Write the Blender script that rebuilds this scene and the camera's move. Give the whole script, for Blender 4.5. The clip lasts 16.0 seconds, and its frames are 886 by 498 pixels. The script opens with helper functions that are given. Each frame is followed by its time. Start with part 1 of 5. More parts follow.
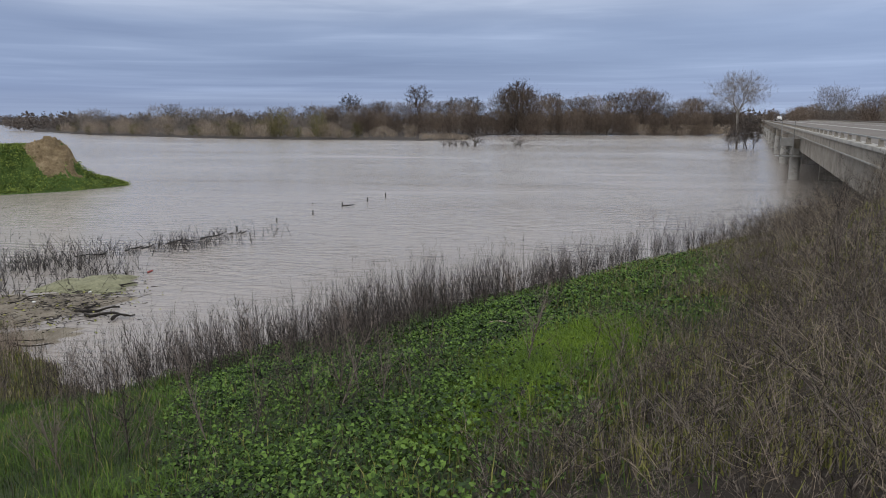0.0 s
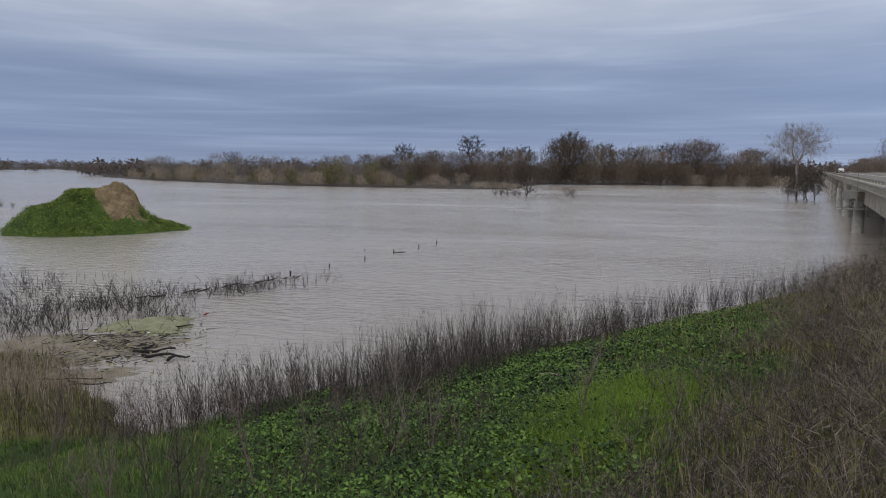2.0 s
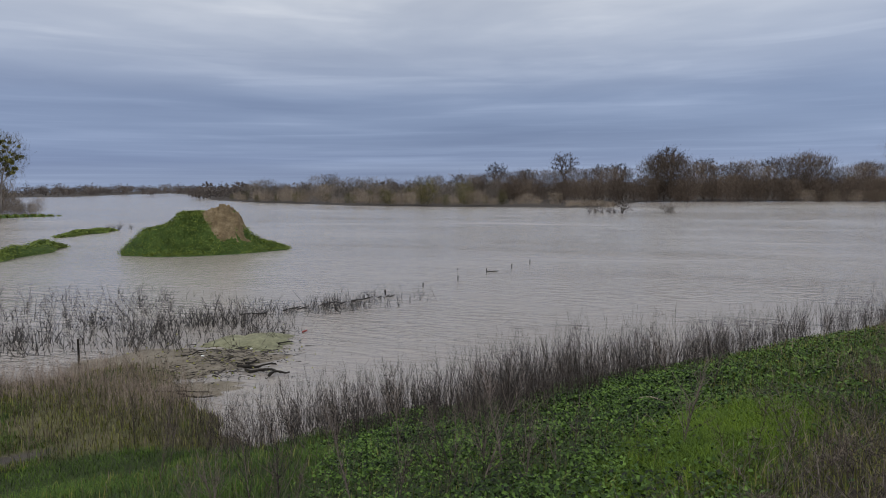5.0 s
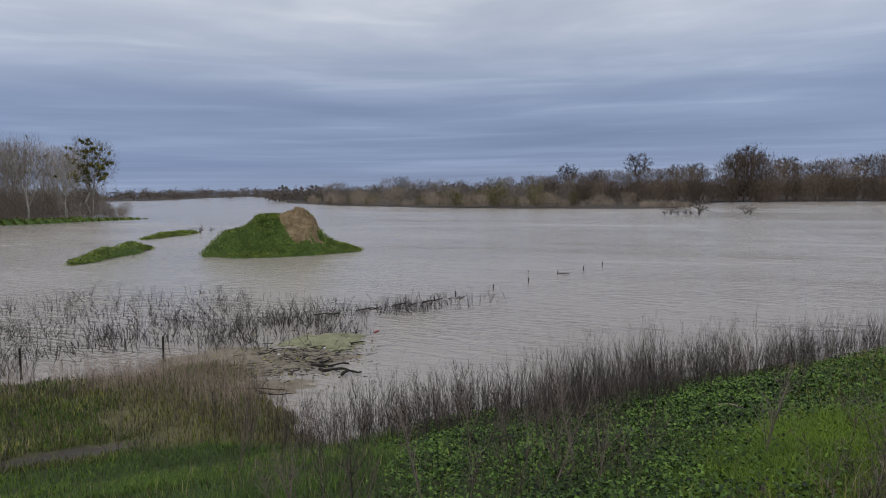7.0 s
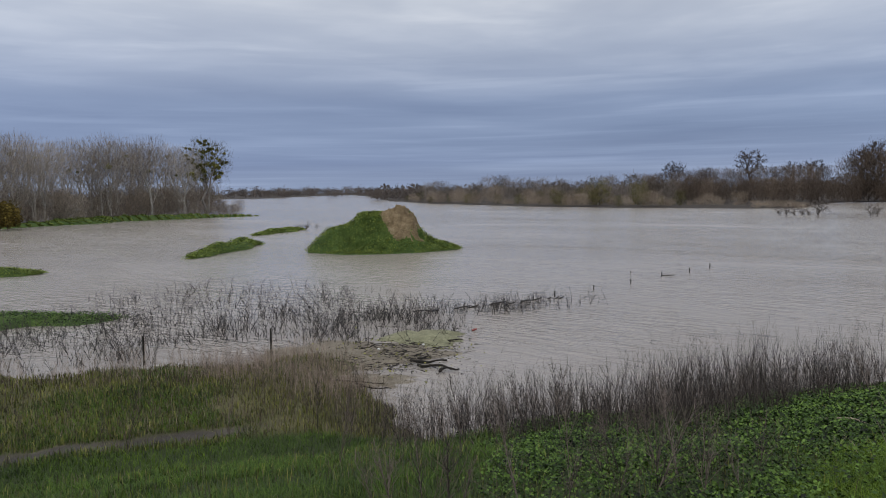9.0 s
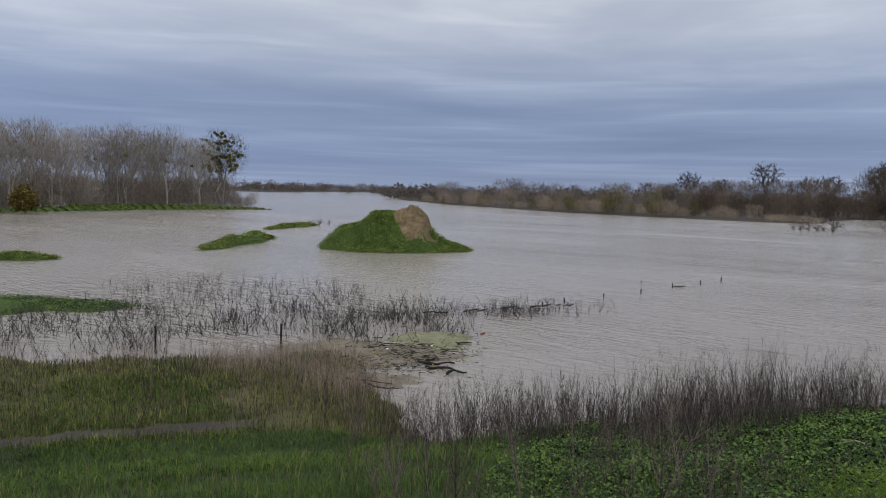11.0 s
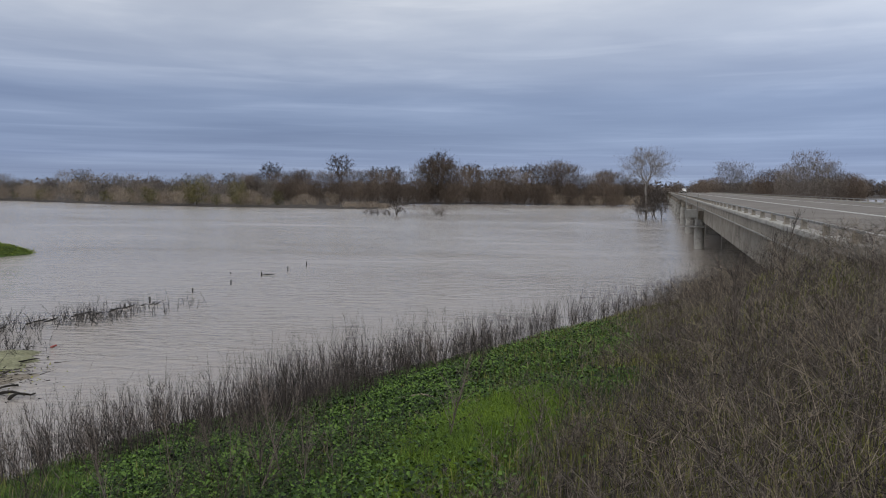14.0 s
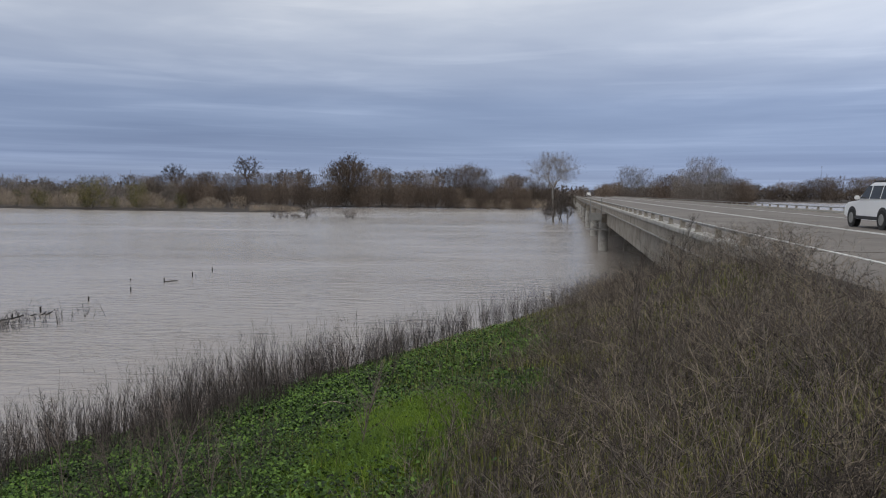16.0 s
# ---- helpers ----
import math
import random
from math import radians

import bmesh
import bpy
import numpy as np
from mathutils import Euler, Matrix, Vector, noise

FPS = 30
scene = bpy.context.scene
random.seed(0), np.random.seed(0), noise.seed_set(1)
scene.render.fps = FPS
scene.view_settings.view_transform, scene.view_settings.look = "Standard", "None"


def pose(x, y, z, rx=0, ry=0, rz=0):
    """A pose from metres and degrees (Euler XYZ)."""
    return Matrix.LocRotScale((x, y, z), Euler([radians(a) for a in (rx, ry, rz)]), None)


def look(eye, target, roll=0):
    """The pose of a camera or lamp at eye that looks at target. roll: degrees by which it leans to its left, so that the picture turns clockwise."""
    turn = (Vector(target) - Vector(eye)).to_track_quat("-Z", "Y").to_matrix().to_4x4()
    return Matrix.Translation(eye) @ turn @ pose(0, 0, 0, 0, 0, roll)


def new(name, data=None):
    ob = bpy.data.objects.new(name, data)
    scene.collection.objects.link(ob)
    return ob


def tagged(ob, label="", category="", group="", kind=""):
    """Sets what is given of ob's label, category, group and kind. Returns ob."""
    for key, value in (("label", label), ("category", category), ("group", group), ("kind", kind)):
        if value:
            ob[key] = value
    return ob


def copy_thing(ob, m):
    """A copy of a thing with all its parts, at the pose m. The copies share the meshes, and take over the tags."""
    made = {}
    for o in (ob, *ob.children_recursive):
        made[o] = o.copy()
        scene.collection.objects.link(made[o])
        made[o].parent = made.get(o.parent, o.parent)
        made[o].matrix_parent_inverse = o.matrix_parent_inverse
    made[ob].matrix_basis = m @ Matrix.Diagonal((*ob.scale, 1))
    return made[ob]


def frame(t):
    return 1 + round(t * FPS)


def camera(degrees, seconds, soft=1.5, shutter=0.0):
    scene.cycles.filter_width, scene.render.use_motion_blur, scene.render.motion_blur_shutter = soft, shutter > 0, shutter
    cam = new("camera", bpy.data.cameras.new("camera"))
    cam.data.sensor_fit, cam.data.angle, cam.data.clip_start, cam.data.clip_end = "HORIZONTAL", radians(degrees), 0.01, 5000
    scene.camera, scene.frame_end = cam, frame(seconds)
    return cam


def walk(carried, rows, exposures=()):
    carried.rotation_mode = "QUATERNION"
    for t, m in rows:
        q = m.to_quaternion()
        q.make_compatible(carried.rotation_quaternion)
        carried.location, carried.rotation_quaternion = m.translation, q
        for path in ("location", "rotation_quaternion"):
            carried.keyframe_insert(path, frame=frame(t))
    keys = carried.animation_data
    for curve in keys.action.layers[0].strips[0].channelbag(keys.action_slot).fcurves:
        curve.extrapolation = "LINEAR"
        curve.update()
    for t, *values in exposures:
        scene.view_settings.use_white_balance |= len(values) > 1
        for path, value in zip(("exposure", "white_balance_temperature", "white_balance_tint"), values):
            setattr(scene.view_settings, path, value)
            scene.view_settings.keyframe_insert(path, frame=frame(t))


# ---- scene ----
# The camera stands on the embankment and turns; z = 0 is the flood water.
cam = camera(64.1, 16.0, soft=1.0)
EYE = 6.6
# seconds; metres right, ahead and up of the first eye; yaw, pitch, roll in degrees
ROWS = [
    (0, 0.000, 0.000, 0.000, 0.05, -10.42, 0.17),
    (0.5, -0.012, 0.010, 0.015, 1.64, -8.46, -0.08),
    (1, -0.017, 0.005, 0.016, 2.38, -6.76, -0.56),
    (1.5, -0.027, -0.012, 0.017, 3.32, -6.47, -0.40),
    (2, -0.023, -0.007, 0.024, 4.22, -6.55, -0.28),
    (2.5, -0.028, 0.007, 0.022, 4.98, -6.44, -0.27),
    (3, -0.028, 0.023, 0.018, 6.09, -6.20, 0.03),
    (3.5, -0.028, 0.024, 0.012, 6.83, -5.66, 0.16),
    (4, -0.037, 0.026, 0.020, 8.85, -5.23, 0.31),
    (4.2, -0.039, 0.028, 0.019, 9.50, -5.18, 0.36),
    (6.3, -0.060, 0.046, 0.005, 14.85, -4.66, 0.98),
    (6.5, -0.061, 0.047, 0.004, 15.40, -4.65, 1.03),
    (7, -0.058, 0.033, 0.007, 17.32, -4.75, 1.00),
    (7.5, -0.057, 0.038, 0.008, 19.61, -4.82, 1.16),
    (8, -0.065, 0.043, 0.002, 22.05, -4.79, 1.23),
    (8.5, -0.068, 0.063, -0.004, 23.38, -4.78, 1.10),
    (9, -0.067, 0.038, 0.006, 25.34, -4.73, 0.92),
    (9.2, -0.068, 0.030, 0.012, 26.08, -4.72, 0.80),
    (10.25, -0.068, -0.070, 0.075, 29.60, -4.70, -0.55),
    (11.3, -0.057, -0.160, 0.130, 22.40, -4.68, -1.75),
    (11.5, -0.055, -0.176, 0.138, 18.77, -4.68, -1.87),
    (12, -0.044, -0.170, 0.129, 10.19, -4.67, -2.05),
    (12.5, -0.019, -0.185, 0.137, 2.12, -4.76, -1.86),
    (13, -0.014, -0.176, 0.128, -4.07, -4.88, -1.52),
    (13.5, -0.013, -0.179, 0.130, -5.13, -5.02, -0.75),
    (14, -0.012, -0.186, 0.138, -6.24, -4.94, -0.45),
    (14.5, -0.006, -0.183, 0.142, -7.53, -5.04, 0.06),
    (15, -0.009, -0.204, 0.158, -9.61, -4.76, -0.15),
    (15.5, -0.016, -0.223, 0.177, -11.98, -4.79, -0.54),
    (16, -0.006, -0.196, 0.171, -13.39, -4.61, -0.63),
]
walk(cam, [(t, pose(x, y, EYE + z, 90 + pitch, roll, yaw)) for t, x, y, z, yaw, pitch, roll in ROWS],
     exposures=[(0.0, 0.2), (1.0, 0.18), (1.5, 0.0), (2.0, -0.05), (10.0, -0.05), (13.0, -0.02), (16.0, 0.0)])

# ---- world and sun ----
world = bpy.data.worlds.new("world")
scene.world = world
world.use_nodes = True


class Nodes:
    """Small helper to wire node trees."""

    def __init__(self, tree):
        self.tree = tree
        tree.nodes.clear()

    def add(self, kind, **inputs):
        n = self.tree.nodes.new(kind)
        for key, value in inputs.items():
            self.set(n, key, value)
        return n

    def set(self, n, key, value):
        sock = n.inputs[int(key[1:])] if key[0] == "i" and key[1:].isdigit() else n.inputs[key.replace("_", " ")]
        if isinstance(value, bpy.types.NodeSocket):
            self.tree.links.new(value, sock)
        else:
            sock.default_value = value

    def math(self, op, a, b=0.0, c=0.0, clamp=False):
        n = self.add("ShaderNodeMath", i0=a, i1=b, i2=c)
        n.operation, n.use_clamp = op, clamp
        return n.outputs[0]

    def ramp(self, fac, stops):
        n = self.add("ShaderNodeValToRGB", i0=fac)
        e = n.color_ramp.elements
        while len(e) < len(stops):
            e.new(0.5)
        for el, (p, c) in zip(e, stops):
            el.position, el.color = p, (*c, 1) if len(c) == 3 else c
        return n.outputs[0]

    def noise(self, vec, scale, detail=4.0, rough=0.55, distort=0.0):
        n = self.add("ShaderNodeTexNoise", Scale=scale, Detail=detail, Roughness=rough, Distortion=distort)
        if vec is not None:
            self.set(n, "Vector", vec)
        return n.outputs[0]

    def mix(self, fac, a, b, blend="MIX"):
        n = self.tree.nodes.new("ShaderNodeMix")
        n.data_type, n.blend_type = "RGBA", blend
        for i, v in ((0, fac), (6, a), (7, b)):
            if isinstance(v, bpy.types.NodeSocket):
                self.tree.links.new(v, n.inputs[i])
            else:
                n.inputs[i].default_value = (*v, 1) if isinstance(v, tuple) and len(v) == 3 else v
        return n.outputs[2]

    def scaled(self, vec, s):
        n = self.add("ShaderNodeMapping", i0=vec)
        n.inputs["Scale"].default_value = s
        return n.outputs[0]


SUN_AZ, SUN_EL = radians(215), radians(42)
w = Nodes(world.node_tree)
sky = w.add("ShaderNodeTexSky")
sky.sky_type, sky.sun_disc = "NISHITA", False
sky.sun_elevation, sky.sun_rotation = SUN_EL, SUN_AZ
way = w.add("ShaderNodeTexCoord").outputs["Generated"]
sep = w.add("ShaderNodeSeparateXYZ", i0=way)
up = w.math("MAXIMUM", sep.outputs[2], 0.0)
den = w.math("ADD", up, 0.11)
turn = w.math("ARCTAN2", sep.outputs[0], sep.outputs[1])
flat = w.add("ShaderNodeCombineXYZ", i0=w.math("MULTIPLY", turn, 6.0), i1=w.math("DIVIDE", 1.0, den)).outputs[0]
# a layered stratus deck: darker and bluer towards the horizon, pale overhead
deck = w.ramp(up, [(0.0, (0.30, 0.385, 0.58)), (0.04, (0.215, 0.29, 0.50)), (0.12, (0.265, 0.335, 0.52)), (0.21, (0.52, 0.575, 0.70)), (0.34, (0.74, 0.77, 0.82)), (0.8, (0.85, 0.86, 0.88))])
streak = w.noise(w.scaled(flat, (0.3, 1.0, 1)), 1.0, 5, 0.5, 0.35)
fine = w.noise(w.scaled(flat, (0.8, 3.0, 1)), 1.0, 4, 0.55, 0.5)
broad = w.noise(w.scaled(flat, (0.2, 0.4, 1)), 1.0, 3, 0.5)
tone = w.math("ADD", w.math("MULTIPLY", streak, 0.9), w.math("ADD", w.math("MULTIPLY", fine, 0.22), w.math("MULTIPLY_ADD", broad, 0.35, 0.225)))
gain = w.ramp(w.math("MULTIPLY", tone, 0.5), [(0.30, (0.66, 0.69, 0.77)), (0.48, (1.0, 1.0, 1.0)), (0.60, (1.42, 1.36, 1.26))])
swing = w.math("SINE", turn)
side = w.math("MULTIPLY_ADD", swing, w.math("MULTIPLY_ADD", swing, 0.25, 0.10), 0.91)
clouds = w.mix(1.0, w.mix(1.0, deck, gain, "MULTIPLY"), w.add("ShaderNodeCombineColor", i0=side, i1=side, i2=side).outputs[0], "MULTIPLY")
thin = w.noise(w.scaled(flat, (0.55, 3.4, 1)), 1.0, 4, 0.5, 0.6)
lit = w.ramp(thin, [(0.54, (1.0, 1.0, 1.0)), (0.74, (1.18, 1.16, 1.12))])
clouds = w.mix(1.0, clouds, lit, "MULTIPLY")
blue = w.mix(1.0, sky.outputs[0], (0.1, 0.1, 0.1), "MULTIPLY")
both = w.mix(0.12, clouds, blue)
w.tree.links.new(w.add("ShaderNodeBackground", Color=both, Strength=1.0).outputs[0], w.add("ShaderNodeOutputWorld").inputs[0])

sun = new("sun", bpy.data.lights.new("sun", "SUN"))
sun.data.energy, sun.data.angle, sun.data.color = 0.7, radians(25), (1.0, 0.96, 0.9)
sun.matrix_world = look((0, 0, 50), (math.sin(SUN_AZ) * -50, math.cos(SUN_AZ) * -50, 50 - 50 * math.tan(SUN_EL)))

# ---- materials ----


def surface(name, stops, scale=3.0, rough=0.85, fine=25.0, bump=0.3, by_object=0.0, by_island=0.0, coord="Object", stretch=(1, 1, 1), dist=0.02):
    """A procedural surface: colour from two scales of noise, with relief and optional variation from piece to piece."""
    m = bpy.data.materials.new(name)
    m.use_nodes = True
    n = Nodes(m.node_tree)
    co = n.scaled(n.add("ShaderNodeTexCoord").outputs[coord], stretch)
    big, small = n.noise(co, scale, 5, 0.6), n.noise(co, fine, 4, 0.65)
    fac = n.math("ADD", n.math("MULTIPLY", big, 0.65), n.math("MULTIPLY", small, 0.35))
    if by_object:
        r = n.add("ShaderNodeObjectInfo").outputs["Random"]
        fac = n.math("ADD", fac, n.math("MULTIPLY", n.math("SUBTRACT", r, 0.5), by_object))
    if by_island:
        r = n.add("ShaderNodeNewGeometry").outputs["Random Per Island"]
        fac = n.math("ADD", fac, n.math("MULTIPLY", n.math("SUBTRACT", r, 0.5), by_island))
    col = n.ramp(fac, [(0.3 + 0.4 * i / max(1, len(stops) - 1), c) for i, c in enumerate(stops)])
    b = n.add("ShaderNodeBsdfPrincipled", Base_Color=col, Roughness=rough)
    if bump:
        bm = n.add("ShaderNodeBump", Strength=bump, Distance=dist, Height=small)
        n.tree.links.new(bm.outputs[0], b.inputs["Normal"])
    n.tree.links.new(b.outputs[0], n.add("ShaderNodeOutputMaterial").inputs[0])
    return m


def twig_mat(name, a, b, c):
    return surface(name, [a, b, c], 0.6, 0.9, 6.0, 0.0, by_island=0.5, by_object=0.4)


M = {
    "concrete": surface("concrete", [(0.12, 0.105, 0.085), (0.30, 0.268, 0.222), (0.42, 0.382, 0.325)], 0.9, 0.9, 7.0, 0.5),
    "pale_concrete": surface("pale_concrete", [(0.20, 0.19, 0.175), (0.38, 0.365, 0.335), (0.50, 0.48, 0.445)], 1.1, 0.9, 8.0, 0.4),
    "asphalt": surface("asphalt", [(0.10, 0.088, 0.078), (0.16, 0.142, 0.126), (0.215, 0.194, 0.174)], 0.35, 0.9, 30.0, 0.3),
    "road_paint": surface("road_paint", [(0.5, 0.5, 0.48), (0.7, 0.7, 0.67)], 3.0, 0.7, 30.0, 0.1),
    "galvanised": surface("galvanised", [(0.15, 0.148, 0.14), (0.30, 0.295, 0.28)], 2.0, 0.5, 20.0, 0.1),
    "willow_twig": twig_mat("willow_twig", (0.068, 0.050, 0.038), (0.135, 0.100, 0.076), (0.22, 0.168, 0.128)),
    "oak_twig": twig_mat("oak_twig", (0.035, 0.028, 0.026), (0.065, 0.052, 0.045), (0.10, 0.08, 0.065)),
    "hazy_twig": twig_mat("hazy_twig", (0.10, 0.084, 0.072), (0.18, 0.153, 0.132), (0.27, 0.235, 0.205)),
    "lone_twig": twig_mat("lone_twig", (0.16, 0.14, 0.12), (0.27, 0.24, 0.21), (0.38, 0.345, 0.305)),
    "olive_twig": twig_mat("olive_twig", (0.05, 0.046, 0.014), (0.11, 0.10, 0.034), (0.20, 0.175, 0.07)),
    "pale_twig": twig_mat("pale_twig", (0.17, 0.145, 0.122), (0.30, 0.262, 0.225), (0.44, 0.395, 0.345)),
    "tan_reed": twig_mat("tan_reed", (0.19, 0.148, 0.108), (0.31, 0.25, 0.188), (0.43, 0.355, 0.275)),
    "dark_bark": surface("dark_bark", [(0.03, 0.025, 0.022), (0.07, 0.058, 0.05), (0.12, 0.10, 0.085)], 1.0, 0.95, 8.0, 0.6),
    "pale_bark": surface("pale_bark", [(0.13, 0.115, 0.10), (0.25, 0.225, 0.20), (0.38, 0.35, 0.31)], 1.0, 0.95, 8.0, 0.5),
    "mistletoe_leaf": twig_mat("mistletoe_leaf", (0.075, 0.078, 0.016), (0.15, 0.15, 0.034), (0.25, 0.235, 0.07)),
    "white_limb": surface("white_limb", [(0.17, 0.15, 0.128), (0.36, 0.325, 0.285), (0.56, 0.52, 0.465)], 1.0, 0.95, 8.0, 0.5),
    "under_twig": twig_mat("under_twig", (0.14, 0.112, 0.086), (0.25, 0.205, 0.16), (0.37, 0.31, 0.25)),
    "gold_leaf": twig_mat("gold_leaf", (0.10, 0.07, 0.012), (0.20, 0.145, 0.024), (0.33, 0.25, 0.05)),
    # Near-black first stops of these two put shade between stems into their colour.
    "brush_stem": surface("brush_stem", [(0.008, 0.006, 0.005), (0.056, 0.041, 0.033), (0.095, 0.078, 0.062), (0.22, 0.185, 0.154)], 0.7, 0.9, 5.0, 0.0, by_island=0.5),
    "dry_stem": twig_mat("dry_stem", (0.012, 0.009, 0.008), (0.086, 0.068, 0.058), (0.165, 0.132, 0.112)),
    "bright_grass": surface("bright_grass", [(0.035, 0.072, 0.002), (0.095, 0.165, 0.004), (0.16, 0.245, 0.008)], 0.8, 0.8, 6.0, 0.0, by_island=0.3),
    "buff_stem": twig_mat("buff_stem", (0.20, 0.155, 0.125), (0.36, 0.285, 0.23), (0.52, 0.43, 0.36)),
    "straw": twig_mat("straw", (0.062, 0.048, 0.033), (0.17, 0.134, 0.094), (0.37, 0.305, 0.23)),
    "wet_stem": twig_mat("wet_stem", (0.013, 0.011, 0.011), (0.03, 0.026, 0.025), (0.07, 0.06, 0.055)),
    "grass_blade": surface("grass_blade", [(0.008, 0.020, 0.002), (0.047, 0.098, 0.006), (0.105, 0.185, 0.014)], 0.7, 0.8, 6.0, 0.0, by_island=0.32),
    "olive_grass": twig_mat("olive_grass", (0.055, 0.066, 0.012), (0.15, 0.165, 0.032), (0.27, 0.26, 0.08)),
    # The near-black stop paints shaded gaps between the plants as leaf colour.
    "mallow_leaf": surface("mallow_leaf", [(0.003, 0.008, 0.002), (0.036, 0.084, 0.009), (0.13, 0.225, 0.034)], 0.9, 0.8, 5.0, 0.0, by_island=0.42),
    "mound_leaf": surface("mound_leaf", [(0.025, 0.042, 0.006), (0.15, 0.205, 0.03), (0.31, 0.38, 0.075)], 1.3, 0.85, 5.0, 0.0, by_island=0.16),
    "sand": surface("sand", [(0.11, 0.075, 0.038), (0.26, 0.19, 0.105), (0.42, 0.33, 0.20)], 0.9, 0.95, 5.0, 1.0, dist=0.3),
    "green_soil": surface("green_soil", [(0.03, 0.055, 0.012), (0.06, 0.11, 0.02), (0.11, 0.16, 0.035)], 0.6, 0.95, 6.0, 0.8, dist=0.1),
    "mud_mat": surface("mud_mat", [(0.10, 0.10, 0.06), (0.26, 0.26, 0.16), (0.40, 0.40, 0.26)], 2.2, 0.9, 9.0, 1.0, dist=0.12),
    "wet_wood": surface("wet_wood", [(0.006, 0.005, 0.004), (0.016, 0.013, 0.010), (0.05, 0.04, 0.03)], 4.0, 0.9, 20.0, 1.0),
    "far_wood": twig_mat("far_wood", (0.075, 0.062, 0.055), (0.12, 0.098, 0.085), (0.17, 0.14, 0.12)),
}


def ground_mat():
    m = bpy.data.materials.new("bank_soil")
    m.use_nodes = True
    n = Nodes(m.node_tree)
    co = n.add("ShaderNodeTexCoord").outputs["Object"]
    a, b, c = n.noise(co, 0.45, 5, 0.6), n.noise(co, 3.5, 5, 0.65), n.noise(co, 22, 4, 0.7)
    fac = n.math("ADD", n.math("MULTIPLY", a, 0.4), n.math("ADD", n.math("MULTIPLY", b, 0.35), n.math("MULTIPLY", c, 0.25)))
    green = n.ramp(fac, [(0.32, (0.012, 0.018, 0.004)), (0.5, (0.028, 0.046, 0.008)), (0.68, (0.052, 0.072, 0.015))])
    dry = n.ramp(fac, [(0.32, (0.015, 0.011, 0.009)), (0.5, (0.036, 0.027, 0.021)), (0.68, (0.075, 0.058, 0.045))])
    path = n.ramp(fac, [(0.32, (0.025, 0.021, 0.018)), (0.5, (0.055, 0.047, 0.042)), (0.68, (0.10, 0.088, 0.08))])
    sel = n.add("ShaderNodeSeparateColor", Color=n.add("ShaderNodeAttribute").outputs["Color"])
    n.tree.nodes["Attribute"].attribute_name = "cover"
    buff = n.ramp(fac, [(0.32, (0.035, 0.035, 0.012)), (0.5, (0.085, 0.085, 0.03)), (0.68, (0.17, 0.15, 0.07))])
    col = n.mix(sel.outputs[1], n.mix(sel.outputs[2], n.mix(sel.outputs[0], green, dry), buff), path)
    bs = n.add("ShaderNodeBsdfPrincipled", Base_Color=col, Roughness=0.95)
    bm = n.add("ShaderNodeBump", Strength=0.8, Distance=0.06, Height=n.math("ADD", b, n.math("MULTIPLY", c, 0.5)))
    n.tree.links.new(bm.outputs[0], bs.inputs["Normal"])
    n.tree.links.new(bs.outputs[0], n.add("ShaderNodeOutputMaterial").inputs[0])
    return m


